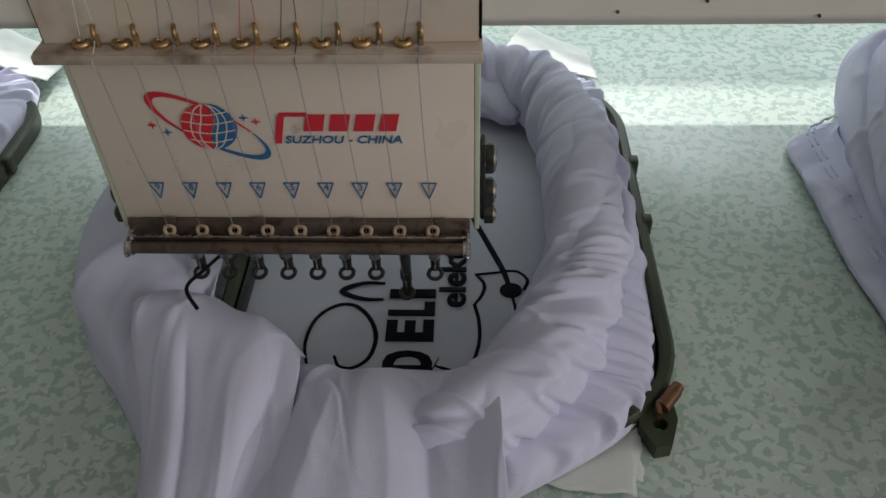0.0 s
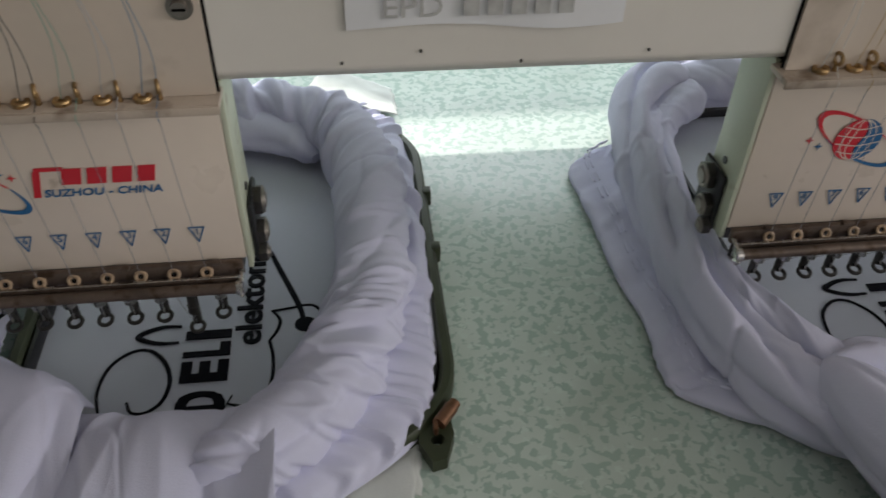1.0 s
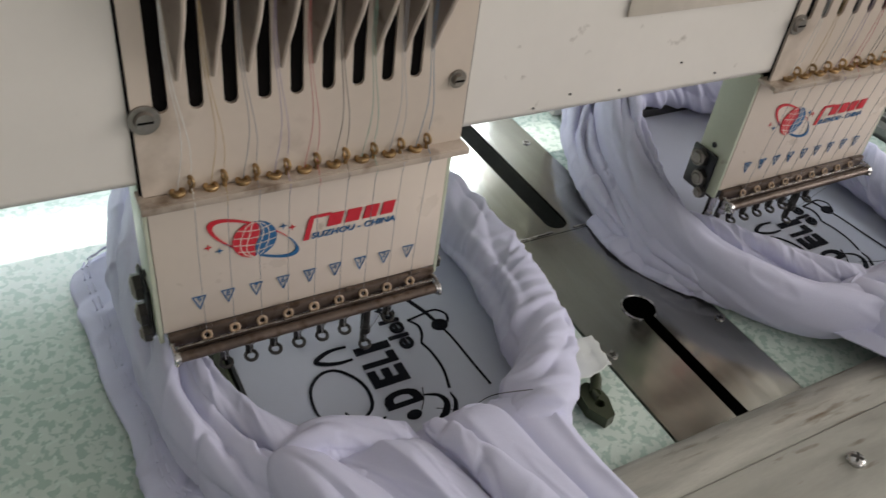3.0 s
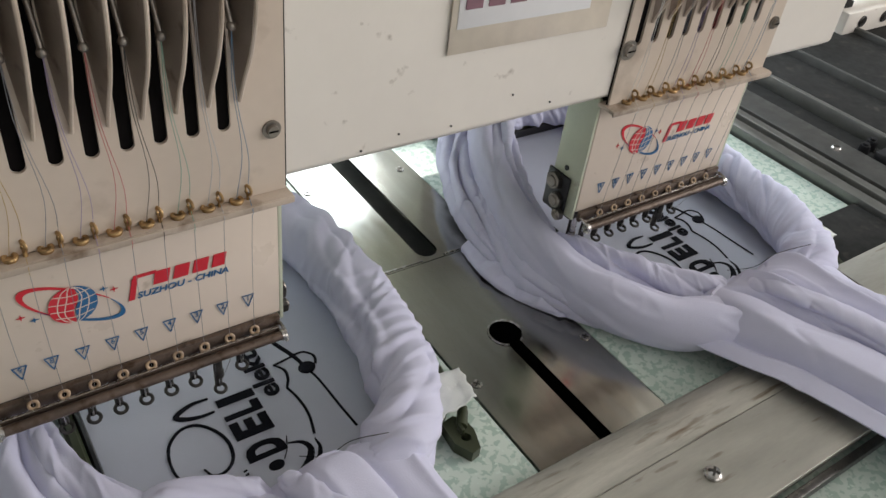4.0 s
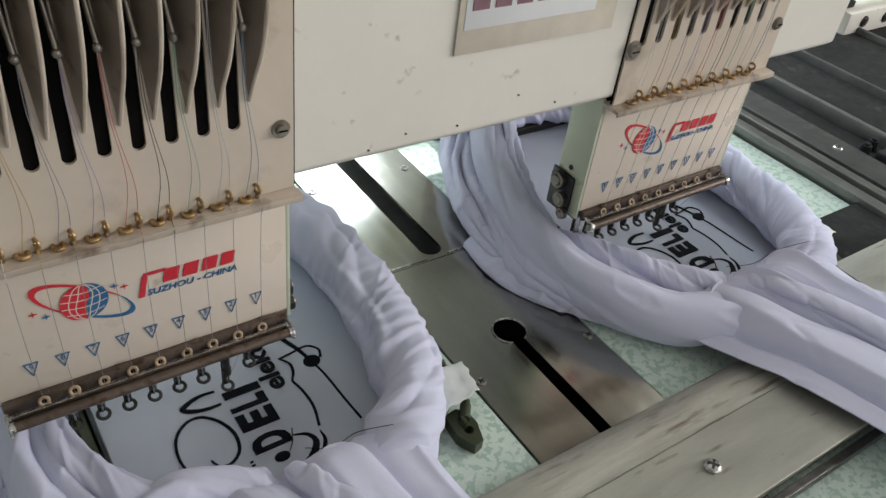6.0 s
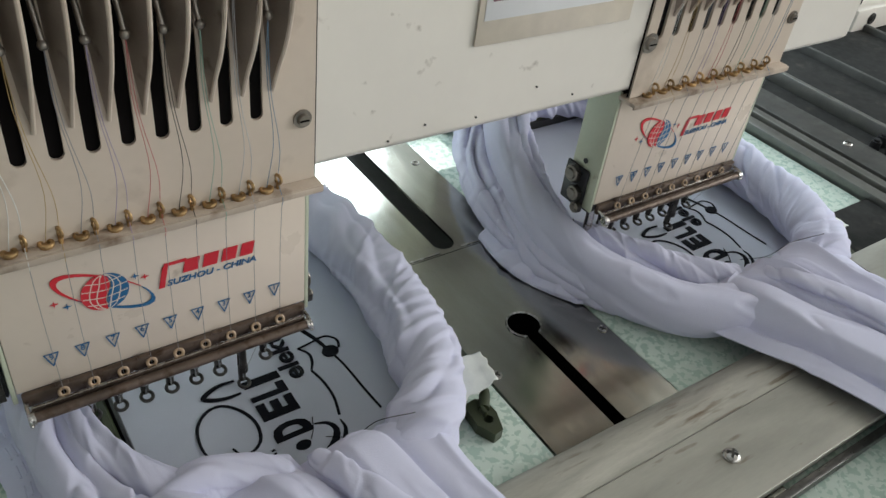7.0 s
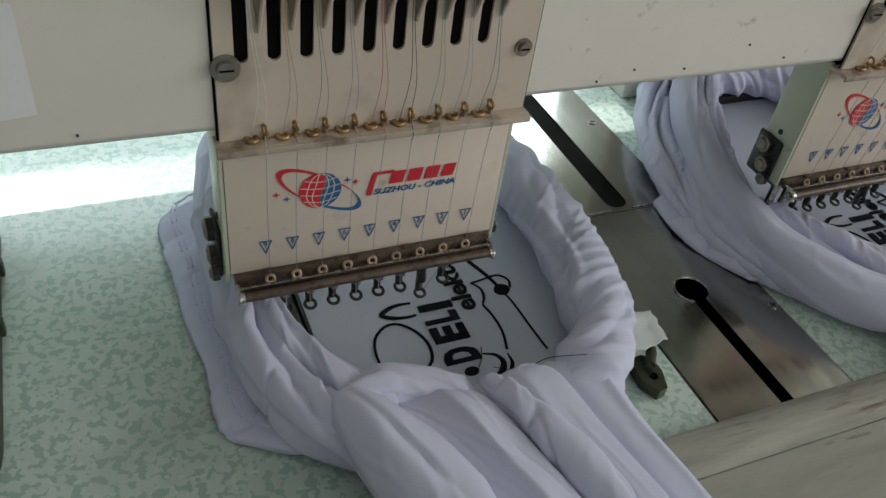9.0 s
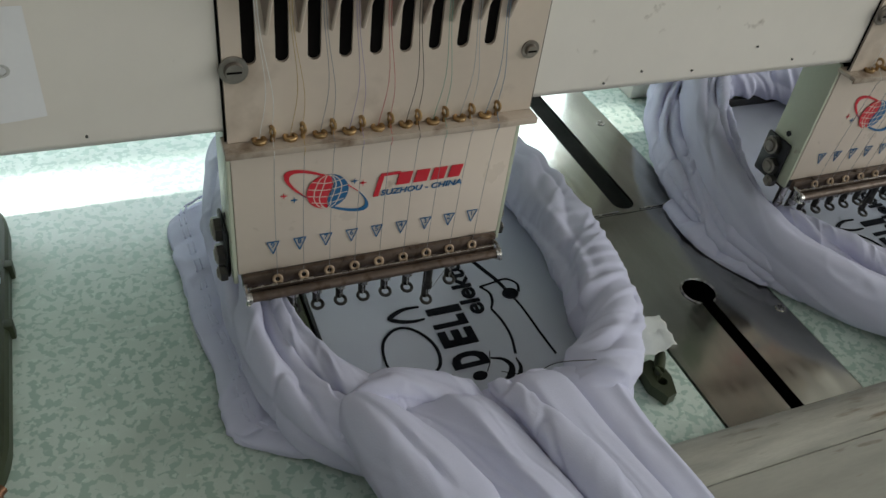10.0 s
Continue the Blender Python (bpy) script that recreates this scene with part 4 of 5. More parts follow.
def drape(ribs, seed, nu=90, nv=110, lam=0.03, amp=0.008, fine=0.0, angle=0.0, floor=0.0015, lead=0.15, tail=0.0, extra=(1.02, 1.08), tuck=0.007, lap=0.0075, pin=0):
    """A cloth through ribs (each a line across the cloth); its folds run down from rib to rib, turned by angle degrees."""
    across = [catmull(r, nv) for r in ribs]
    base = np.array([catmull([a[j] for a in across], nu) for j in range(nv)]).transpose(1, 0, 2)
    wide = np.linalg.norm(np.diff(base[nu // 2], axis=0), axis=1).sum()
    long = np.linalg.norm(np.diff(base[:, nv // 2], axis=0), axis=1).sum()
    nrm = np.cross(np.gradient(base, axis=0), np.gradient(base, axis=1))
    nrm /= np.linalg.norm(nrm, axis=-1, keepdims=True) + 1e-12
    nrm *= np.where(nrm[..., 2:] < 0, -1.0, 1.0)
    ca, sa = math.cos(radians(angle)), math.sin(radians(angle))
    start, hi, tucks = base.copy(), np.zeros((nu, nv, 1)), np.zeros((nu, nv, 1))
    for i in range(nu):
        u = i / (nu - 1)
        env = (min(1.0, u / lead) if lead else 1.0) * (min(1.0, (1 - u) / tail) if tail else 1.0)
        for j in range(nv):
            v = j / (nv - 1)
            pp, qq = v * wide * ca + u * long * sa, u * long * ca - v * wide * sa
            start[i, j] += nrm[i, j] * (1.35 * env * amp * wrinkle(pp, qq, lam, seed) + (fine * wrinkle(qq + 0.3 * pp, pp, lam * 0.8, seed + 21) if fine else 0.0))
            hi[i, j] = max(0.0006, env * min(0.022, amp * 2.0))
            tucks[i, j] = env * (tuck * crisp(pp, qq, lam * 0.9, seed) + lap * lapped(pp, qq, lam * 1.25, seed))
    P = settle(start, base, nrm, extra[0], extra[1], hi, floor) + nrm * tucks
    P = smoothed(P, 1)
    for i in range(pin):
        P[i] += (base[i] - P[i]) * (1 - i / pin)
    P[..., 2] = np.maximum(P[..., 2], floor)
    return skin(P)


def creases(p, q, lam, seed):
    """Sparse thin pulled lines, ridges and valleys, long along q."""
    w = 0.7 * noise.noise((p / lam * 0.3, q / lam * 0.3, seed + 83))
    out = 0.0
    for i, (f, g, k, sign) in enumerate(((0.55, 0.16, 9.0, 1.0), (0.8, 0.22, 13.0, -1.0), (1.25, 0.30, 11.0, 0.6))):
        n = noise.noise((p / lam * f + w, q / lam * g - w, seed + 91 + 7 * i))
        m = max(0.0, min(1.0, 0.35 + 2.4 * noise.noise((p / lam * 0.3, q / lam * 0.25, seed + 131 + 5 * i))))
        out += sign * m * max(0.0, 1 - k * abs(n)) ** 1.3
    return out


def rope(path, seed, n=260, m=96, folds=5, twist=2.0, depth=0.3, crinkle=0.003, lam=0.022, angle=40.0, floor=0.0025, taper=(0.5, 0.5), lap=0.0, pull=0.0032):
    """A bundle of cloth along path rows of (x, y, z, half width, half height), gathered in long folds that wind round it, twist turns a metre."""
    Q = catmull(path, n)
    P = np.zeros((n, m, 3))
    ca, sa, s = math.cos(radians(angle)), math.sin(radians(angle)), 0.0
    for i in range(n):
        p = Vector(Q[i][:3])
        if i:
            s += (p - Vector(Q[i - 1][:3])).length
        d = (Vector(Q[min(i + 1, n - 1)][:3]) - Vector(Q[max(i - 1, 0)][:3])).normalized()
        side = d.cross(Vector((0, 0, 1))).normalized()
        up = side.cross(d)
        e = min(1, taper[0] + (1 - taper[0]) * i / (n * 0.07), taper[1] + (1 - taper[1]) * (n - 1 - i) / (n * 0.07))
        w, h = Q[i][3] * e, Q[i][4] * e
        drift = 0.8 * noise.noise((s * 9, seed, 0.3))
        for j in range(m):
            a = -math.pi / 2 + 2 * math.pi * j / m
            turn = a + twist * 2 * math.pi * s + drift
            th = folds * turn * 0.5 + 1.3 * noise.noise((math.cos(a) * 1.2, math.sin(a) * 1.2, s * 13 + seed))
            lobe = abs(math.sin(th)) ** 0.6
            k = max(0.0, min(1.0, 0.6 + 1.1 * noise.noise((math.cos(turn) * 1.3, math.sin(turn) * 1.3, s * 8 + seed * 3))))
            r = 1.06 - 1.3 * depth * k * (1 - lobe) + 0.10 * noise.noise((s * 16, math.cos(a) * 0.9, math.sin(a) * 0.9 + seed * 2))
            arc = Q[i][3] * (a - math.pi / 2)
            pp, qq = s * ca + arc * sa, -s * sa + arc * ca
            lift = e * (crinkle * crisp(pp, qq, lam, seed) + pull * creases(pp, qq, lam * 1.2, seed) + (lap * lapped(pp, qq, lam * 1.6, seed) if lap else 0.0))
            q = p + side * (math.cos(a) * (w * r + lift)) + up * (math.sin(a) * (h * r + lift))
            P[i, j] = (q.x, q.y, max(q.z, floor))
    P = smoothed(P, 1, True)
    P[..., 2] = np.maximum(P[..., 2], floor)
    return skin(P, True)


def folded(ribs, folds, seed, nu=130, nv=150, crinkle=0.0025, lam=0.03, angle=0.0, floor=0.0015, soft=0.003, lead=0.08, pull=0.0028):
    """A cloth through ribs with single folds: each runs from (u0, v0) to (u1, v1), w wide, h high (a crease where negative), steep on one side."""
    across = [catmull(r, nv) for r in ribs]
    P = np.array([catmull([a[j] for a in across], nu) for j in range(nv)]).transpose(1, 0, 2)
    wide = np.linalg.norm(np.diff(P[nu // 2], axis=0), axis=1).sum()
    long = np.linalg.norm(np.diff(P[:, nv // 2], axis=0), axis=1).sum()
    nrm = np.cross(np.gradient(P, axis=0), np.gradient(P, axis=1))
    nrm /= np.linalg.norm(nrm, axis=-1, keepdims=True) + 1e-12
    nrm *= np.where(nrm[..., 2:] < 0, -1.0, 1.0)
    ca, sa = math.cos(radians(angle)), math.sin(radians(angle))
    lift = np.zeros((nu, nv, 1))
    for i in range(nu):
        u = i / (nu - 1)
        env = min(1.0, u / lead) if lead else 1.0
        for j in range(nv):
            v = j / (nv - 1)
            h = soft * 2 * noise.noise((v * 5, u * 1.6, seed))
            for u0, v0, u1, v1, w, up in folds:
                t = (u - u0) / (u1 - u0)
                if not -0.12 < t < 1.12:
                    continue
                fade = max(0.0, min(1.0, (t + 0.12) / 0.45, (1.12 - t) / 0.2))
                fade *= fade * (3 - 2 * fade)
                d = v - (v0 + (v1 - v0) * t) - 0.03 * noise.noise((u * 4, v0 * 9, seed + 5))
                d /= w if d > 0 else w * 0.5
                h += up * fade * math.exp(-abs(d) ** 1.3)
            pp, qq = v * wide * ca + u * long * sa, u * long * ca - v * wide * sa
            lift[i, j] = env * (h + crinkle * crisp(pp, qq, lam, seed)) + pull * creases(pp, qq, lam, seed)
    P = smoothed(P + nrm * lift, 1)
    P[..., 2] = np.maximum(P[..., 2], floor)
    return skin(P)


def cloth_part(name, bm, parent, label="", thick=0.0):
    ob = part(name, bm, CLOTH, parent, label)
    ob.data.shade_smooth()
    if thick:
        s = ob.modifiers.new("thickness", "SOLIDIFY")
        s.thickness, s.offset = thick, -1
    return ob


def satin(pts, w, n=50, taper=1.0, z=0.0042):
    """A raised satin stitch line, w wide, along pts in the plan."""
    P = catmull(pts, n)
    bm = bmesh.new()
    rows = []
    for i in range(n):
        d = P[min(i + 1, n - 1)] - P[max(i - 1, 0)]
        d = d / (np.hypot(*d) + 1e-9)
        t = i / (n - 1)
        h = w / 2 * (1 if taper == 1.0 else taper + (1 - taper) * math.sin(math.pi * t))
        h *= 1 + 0.07 * math.sin(i * 2.4)
        a, b = P[i] + np.array((-d[1], d[0])) * h, P[i] - np.array((-d[1], d[0])) * h
        rows.append([bm.verts.new((a[0], a[1], z - 0.0008)), bm.verts.new((a[0] * 0.7 + b[0] * 0.3, a[1] * 0.7 + b[1] * 0.3, z)), bm.verts.new((a[0] * 0.3 + b[0] * 0.7, a[1] * 0.3 + b[1] * 0.7, z)), bm.verts.new((b[0], b[1], z - 0.0008))])
    for i in range(n - 1):
        for j in range(3):
            bm.faces.new((rows[i][j], rows[i + 1][j], rows[i + 1][j + 1], rows[i][j + 1]))
    return bm


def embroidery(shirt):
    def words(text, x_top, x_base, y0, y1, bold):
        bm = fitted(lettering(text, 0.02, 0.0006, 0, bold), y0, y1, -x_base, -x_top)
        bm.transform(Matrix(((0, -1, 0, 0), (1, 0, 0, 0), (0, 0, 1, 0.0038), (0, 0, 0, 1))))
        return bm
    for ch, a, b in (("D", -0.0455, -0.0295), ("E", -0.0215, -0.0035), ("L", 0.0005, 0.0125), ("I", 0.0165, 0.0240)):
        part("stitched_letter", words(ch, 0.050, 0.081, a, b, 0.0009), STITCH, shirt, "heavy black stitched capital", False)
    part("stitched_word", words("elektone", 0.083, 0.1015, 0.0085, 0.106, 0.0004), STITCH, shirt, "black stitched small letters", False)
    lines = [
        ([(0.004, -0.046), (-0.001, -0.024), (0.003, -0.003), (0.015, 0.009), (0.028, 0.009), (0.039, -0.003), (0.044, -0.019), (0.041, -0.035), (0.032, -0.043), (0.023, -0.042), (0.019, -0.034)], 0.0030, 0.6),
        ([(0.046, 0.030), (0.034, 0.0305), (0.024, 0.0275), (0.0175, 0.0225), (0.025, 0.0175), (0.035, 0.0150), (0.046, 0.0150)], 0.0046, 0.55),
        ([(0.104, 0.104), (0.110, 0.087), (0.120, 0.061), (0.127, 0.042), (0.131, 0.025)], 0.0045, 0.7),
        ([(0.131, 0.025), (0.1345, 0.005), (0.1365, -0.028), (0.1385, -0.052)], 0.0022, 1.0),
        ([(0.128, 0.043), (0.137, 0.042), (0.143, 0.034), (0.140, 0.024)], 0.0024, 1.0),
        ([(0.107, 0.039), (0.117, 0.0405), (0.127, 0.042)], 0.0022, 1.0),
        ([(0.108, 0.0395), (0.1135, 0.030), (0.112, 0.020), (0.107, 0.011)], 0.0026, 0.7),
        ([(0.107, 0.011), (0.110, -0.004), (0.110, -0.023), (0.105, -0.043)], 0.0024, 1.0),
        ([(0.037, -0.066), (0.042, -0.074), (0.054, -0.0785), (0.070, -0.076), (0.087, -0.0665), (0.096, -0.055), (0.093, -0.0455), (0.083, -0.041)], 0.0062, 0.25),
        ([(0.039, -0.074), (0.050, -0.0845), (0.069, -0.0845), (0.090, -0.074), (0.1025, -0.058), (0.1035, -0.047)], 0.0048, 0.25),
        ([(0.085, -0.0345), (0.080, -0.046), (0.074, -0.054)], 0.0008, 1.0),
        ([(0.043, -0.050), (0.046, -0.0495)], 0.0018, 1.0), ([(0.043, -0.0535), (0.046, -0.053)], 0.0018, 1.0),
    ]
    for pts, w, tp in lines:
        part("stitched_line", satin(pts, w, 60, tp), STITCH, shirt, "black satin-stitched line")
    for cx, cy, rx, ry in ((0.1315, 0.024, 0.0075, 0.0065), (0.067, -0.056, 0.0062, 0.0042)):
        bm = bmesh.new()
        slab(bm, [(cx + rx * math.cos(2 * math.pi * i / 28), cy + ry * math.sin(2 * math.pi * i / 28)) for i in range(28)], 0.003, 0.0044)
        part("stitched_dot", bm, STITCH, shirt, "black stitched note head", False)


def hooped_panel(shirt):
    bm = bmesh.new()
    n = 60
    g = []
    for i in range(n):
        row = []
        for j in range(n):
            u, v = i / (n - 1) * 2 - 1, j / (n - 1) * 2 - 1
            x, y = 0.085 + 0.133 * u, 0.088 + 0.180 * v
            k = (abs(u) ** 6 + abs(v) ** 6) ** (1 / 6)
            if k > 1:
                x, y = 0.085 + 0.133 * u / k, 0.088 + 0.180 * v / k
            row.append(bm.verts.new((x, y, 0.0030 + 0.0007 * noise.noise((x * 25, y * 25, 1)))))
        g.append(row)
    for i in range(n - 1):
        for j in range(n - 1):
            bm.faces.new((g[i][j], g[i + 1][j], g[i + 1][j + 1], g[i][j + 1]))
    # darker cloth colour paints the shade that falls inside the hoop
    ob = part("hooped_panel", bm, CLOTH_SHADED, shirt, "flat stretched front of the shirt, shade painted in")
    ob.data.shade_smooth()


def seam(shirt, pts, off=0.0, name="hem_stitching"):
    """A row of small raised stitches along a line."""
    P = catmull(pts, 46)
    bm = bmesh.new()
    for i in range(45):
        a, b = Vector(P[i]), Vector(P[i + 1])
        if i % 2 == 0:
            rod(bm, a, a + (b - a) * 1.2, 0.0009, 5)
    part(name, bm, CLOTH, shirt)


def shirt_a(x0, seed):
    s = thing("t_shirt", "white lilac t-shirt rolled round the hoop with a falling front", "t-shirt", "shirts under the units", (x0, 0, 0))
    hooped_panel(s)
    cloth_part("side_roll", rope([(-0.06, 0.262, 0.028, 0.022, 0.022), (0.02, 0.268, 0.030, 0.024, 0.024), (0.09, 0.266, 0.031, 0.025, 0.025), (0.140, 0.250, 0.031, 0.026, 0.025), (0.170, 0.212, 0.032, 0.0265, 0.025), (0.180, 0.16, 0.034, 0.0255, 0.025), (0.183, 0.10, 0.034, 0.0255, 0.025), (0.179, 0.045, 0.034, 0.0255, 0.025), (0.170, -0.008, 0.034, 0.026, 0.024), (0.151, -0.052, 0.034, 0.0255, 0.024), (0.124, -0.084, 0.033, 0.0245, 0.023), (0.092, -0.110, 0.031, 0.023, 0.022), (0.06, -0.132, 0.026, 0.020, 0.019)], seed, n=520, m=120, folds=3, twist=1.6, depth=0.16, crinkle=0.012, lam=0.023, angle=32, lap=0.009, pull=0.004), s, "twisted roll of jersey along the hoop")
    cloth_part("edge_fold", drape([[(0.140, 0.272, 0.026), (0.180, 0.235, 0.027), (0.188, 0.16, 0.027), (0.188, 0.05, 0.027), (0.178, -0.03, 0.026), (0.148, -0.078, 0.026), (0.08, -0.115, 0.024)], [(0.155, 0.296, 0.020), (0.205, 0.262, 0.020), (0.216, 0.16, 0.020), (0.216, 0.05, 0.020), (0.212, -0.03, 0.019), (0.190, -0.083, 0.019), (0.105, -0.140, 0.018)], [(0.158, 0.299, 0.008), (0.210, 0.266, 0.008), (0.2235, 0.16, 0.009), (0.2235, 0.05, 0.009), (0.218, -0.03, 0.008), (0.196, -0.089, 0.008), (0.108, -0.146, 0.006)]], seed + 1, nu=60, nv=300, lam=0.024, amp=0.0025, lead=0, tail=0.4, angle=-20, tuck=0.007, lap=0.009), s, "jersey pulled flat over the hoop's edge", 0.001)
    cloth_part("left_fold", folded([[(-0.160, 0.18, 0.002), (-0.172, 0.10, 0.002), (-0.168, 0.04, 0.002), (-0.146, -0.02, 0.002), (-0.100, -0.08, 0.002), (-0.066, -0.13, 0.002)], [(-0.148, 0.18, 0.034), (-0.160, 0.10, 0.036), (-0.156, 0.04, 0.036), (-0.134, -0.02, 0.034), (-0.090, -0.07, 0.032), (-0.056, -0.13, 0.030)], [(-0.11, 0.18, 0.050), (-0.118, 0.10, 0.050), (-0.114, 0.04, 0.046), (-0.096, -0.01, 0.040), (-0.068, -0.06, 0.036), (-0.04, -0.13, 0.034)], [(-0.080, 0.18, 0.034), (-0.084, 0.10, 0.028), (-0.080, 0.04, 0.022), (-0.070, -0.005, 0.020), (-0.05, -0.05, 0.022), (-0.03, -0.12, 0.026)], [(-0.063, 0.18, 0.017), (-0.064, 0.10, 0.0165), (-0.066, 0.04, 0.0165), (-0.062, -0.005, 0.0165), (-0.045, -0.04, 0.012), (-0.02, -0.10, 0.012)]], [(0.05, 0.62, 0.95, 0.30, 0.07, 0.007), (0.1, 0.80, 0.9, 0.52, 0.05, -0.007), (0.1, 0.95, 1.0, 0.66, 0.06, 0.006), (0.3, 0.20, 0.95, 0.12, 0.09, 0.004), (0.55, 0.62, 1.0, 0.72, 0.035, -0.006), (0.5, 0.80, 1.0, 0.86, 0.035, -0.006)], seed + 2, nu=130, nv=150, lam=0.04, angle=55, crinkle=0.004, soft=0.002), s, "loose puffed side of the shirt", 0.0012)
    cloth_part("sleeve_fold", folded([[(-0.088, -0.012, 0.030), (-0.062, -0.010, 0.034), (-0.036, -0.022, 0.028), (-0.012, -0.030, 0.022), (0.004, -0.044, 0.014)], [(-0.092, -0.036, 0.054), (-0.066, -0.033, 0.058), (-0.038, -0.040, 0.052), (-0.012, -0.046, 0.046), (0.006, -0.060, 0.034)], [(-0.086, -0.066, 0.050), (-0.064, -0.068, 0.060), (-0.040, -0.076, 0.060), (-0.012, -0.080, 0.055), (0.010, -0.085, 0.044)], [(-0.070, -0.12, 0.034), (-0.052, -0.125, 0.050), (-0.034, -0.13, 0.056), (-0.014, -0.13, 0.055), (0.012, -0.135, 0.046)], [(-0.056, -0.2, 0.030), (-0.044, -0.2, 0.042), (-0.03, -0.2, 0.046), (-0.014, -0.2, 0.044), (0.012, -0.2, 0.036)]], [(0.45, 0.36, 1.0, 0.44, 0.06, -0.004), (0.3, 0.88, 1.0, 0.84, 0.08, -0.005)], seed + 8, nu=140, nv=120, lam=0.05, crinkle=0.003, lead=0.3, angle=15, soft=0.002, pull=0.0012), s, "turned-back sleeve of the shirt", 0.0012)
    cloth_part("front_drape", folded([[(-0.010, -0.052, 0.005), (0.02, -0.060, 0.005), (0.045, -0.064, 0.005), (0.08, -0.066, 0.005), (0.112, -0.064, 0.006)], [(-0.014, -0.056, 0.028), (0.02, -0.062, 0.030), (0.048, -0.066, 0.030), (0.085, -0.066, 0.031), (0.113, -0.064, 0.036)], [(-0.016, -0.078, 0.044), (0.02, -0.084, 0.044), (0.048, -0.088, 0.043), (0.088, -0.086, 0.043), (0.119, -0.084, 0.052)], [(-0.018, -0.13, 0.052), (0.02, -0.133, 0.053), (0.05, -0.135, 0.052), (0.09, -0.13, 0.050), (0.122, -0.128, 0.057)], [(-0.03, -0.20, 0.046), (0.01, -0.20, 0.048), (0.05, -0.205, 0.048), (0.09, -0.205, 0.046), (0.124, -0.205, 0.046)], [(-0.04, -0.36, 0.012), (0.0, -0.36, 0.014), (0.05, -0.36, 0.014), (0.09, -0.36, 0.014), (0.115, -0.36, 0.010)]], [(0.25, 0.06, 1.0, 0.04, 0.08, 0.003), (0.25, 0.16, 1.0, 0.12, 0.05, -0.006), (0.35, 0.34, 1.0, 0.28, 0.16, 0.004), (0.4, 0.57, 1.0, 0.62, 0.09, 0.004), (0.4, 0.70, 1.0, 0.76, 0.07, -0.005)], seed + 3, nu=190, nv=190, lam=0.040, crinkle=0.003, lead=0.4, pull=0.0014), s, "shirt body hanging in soft folds", 0.0012)
    cloth_part("inner_lining", rope([(-0.055, 0.250, 0.020, 0.014, 0.013), (0.0, 0.250, 0.022, 0.016, 0.015), (0.07, 0.244, 0.024, 0.019, 0.017), (0.115, 0.232, 0.024, 0.018, 0.016), (0.14, 0.205, 0.018, 0.011, 0.010)], seed + 6, n=120, m=56, folds=3, twist=2.0, depth=0.25), s)
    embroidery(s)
    bm = bmesh.new()
    wire(bm, [(-0.050, 0.062, 0.012), (-0.062, 0.036, 0.026), (-0.066, 0.004, 0.040), (-0.064, -0.022, 0.056), (-0.060, -0.036, 0.062), (-0.050, -0.050, 0.064)], 0.0012, 40)
    part("loose_thread", bm, STITCH, s, "loose black thread")
    MOVING.append(s)
    return s


def trailing_shirt(x0, seed, roll, strands, trail, folds):
    """A shirt bunched round its hoop: strands are (part name, label, path, settings) of rolled cloth."""
    s = thing("t_shirt", "white lilac t-shirt bunched round the hoop and trailing forward", "t-shirt", "shirts under the units", (x0, 0, 0))
    hooped_panel(s)
    cloth_part("side_roll", rope(roll, seed, n=480, m=120, folds=3, twist=1.3, depth=0.20, crinkle=0.009, lam=0.028, angle=40, lap=0.006, pull=0.004), s, "soft roll of jersey along the hoop")
    cloth_part("edge_fold", drape([[(0.17, 0.27, 0.026), (0.206, 0.19, 0.028), (0.212, 0.10, 0.028), (0.207, 0.0, 0.028), (0.188, -0.062, 0.026), (0.15, -0.11, 0.024)], [(0.183, 0.283, 0.013), (0.220, 0.19, 0.016), (0.2265, 0.10, 0.016), (0.221, 0.0, 0.016), (0.202, -0.069, 0.015), (0.16, -0.124, 0.013)], [(0.184, 0.285, 0.006), (0.222, 0.19, 0.008), (0.2285, 0.10, 0.008), (0.222, 0.0, 0.008), (0.203, -0.070, 0.007), (0.16, -0.127, 0.004)]], seed + 1, nu=30, nv=150, lam=0.03, amp=0.002, lead=0, tail=0.45, angle=-20, tuck=0.004, lap=0.004), s, "jersey pulled over the hoop's edge", 0.001)
    for i, (name, label, path, more) in enumerate(strands):
        cloth_part(name, rope(path, seed + 2.3 * i + 1, **more), s, label)
    cloth_part("front_drape", folded(trail, folds, seed + 6, nu=180, nv=170, lam=0.034, crinkle=0.003, angle=-14, pull=0.0016), s, "shirt body trailing forward in folds", 0.0012)
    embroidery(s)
    bm = bmesh.new()
    wire(bm, [(0.085, -0.058, 0.005), (0.098, -0.078, 0.02), (0.112, -0.088, 0.040), (0.13, -0.108, 0.060)], 0.0003, 30, 5)
    part("loose_thread", bm, STITCH, s, "fine loose black thread")
    MOVING.append(s)
    return s


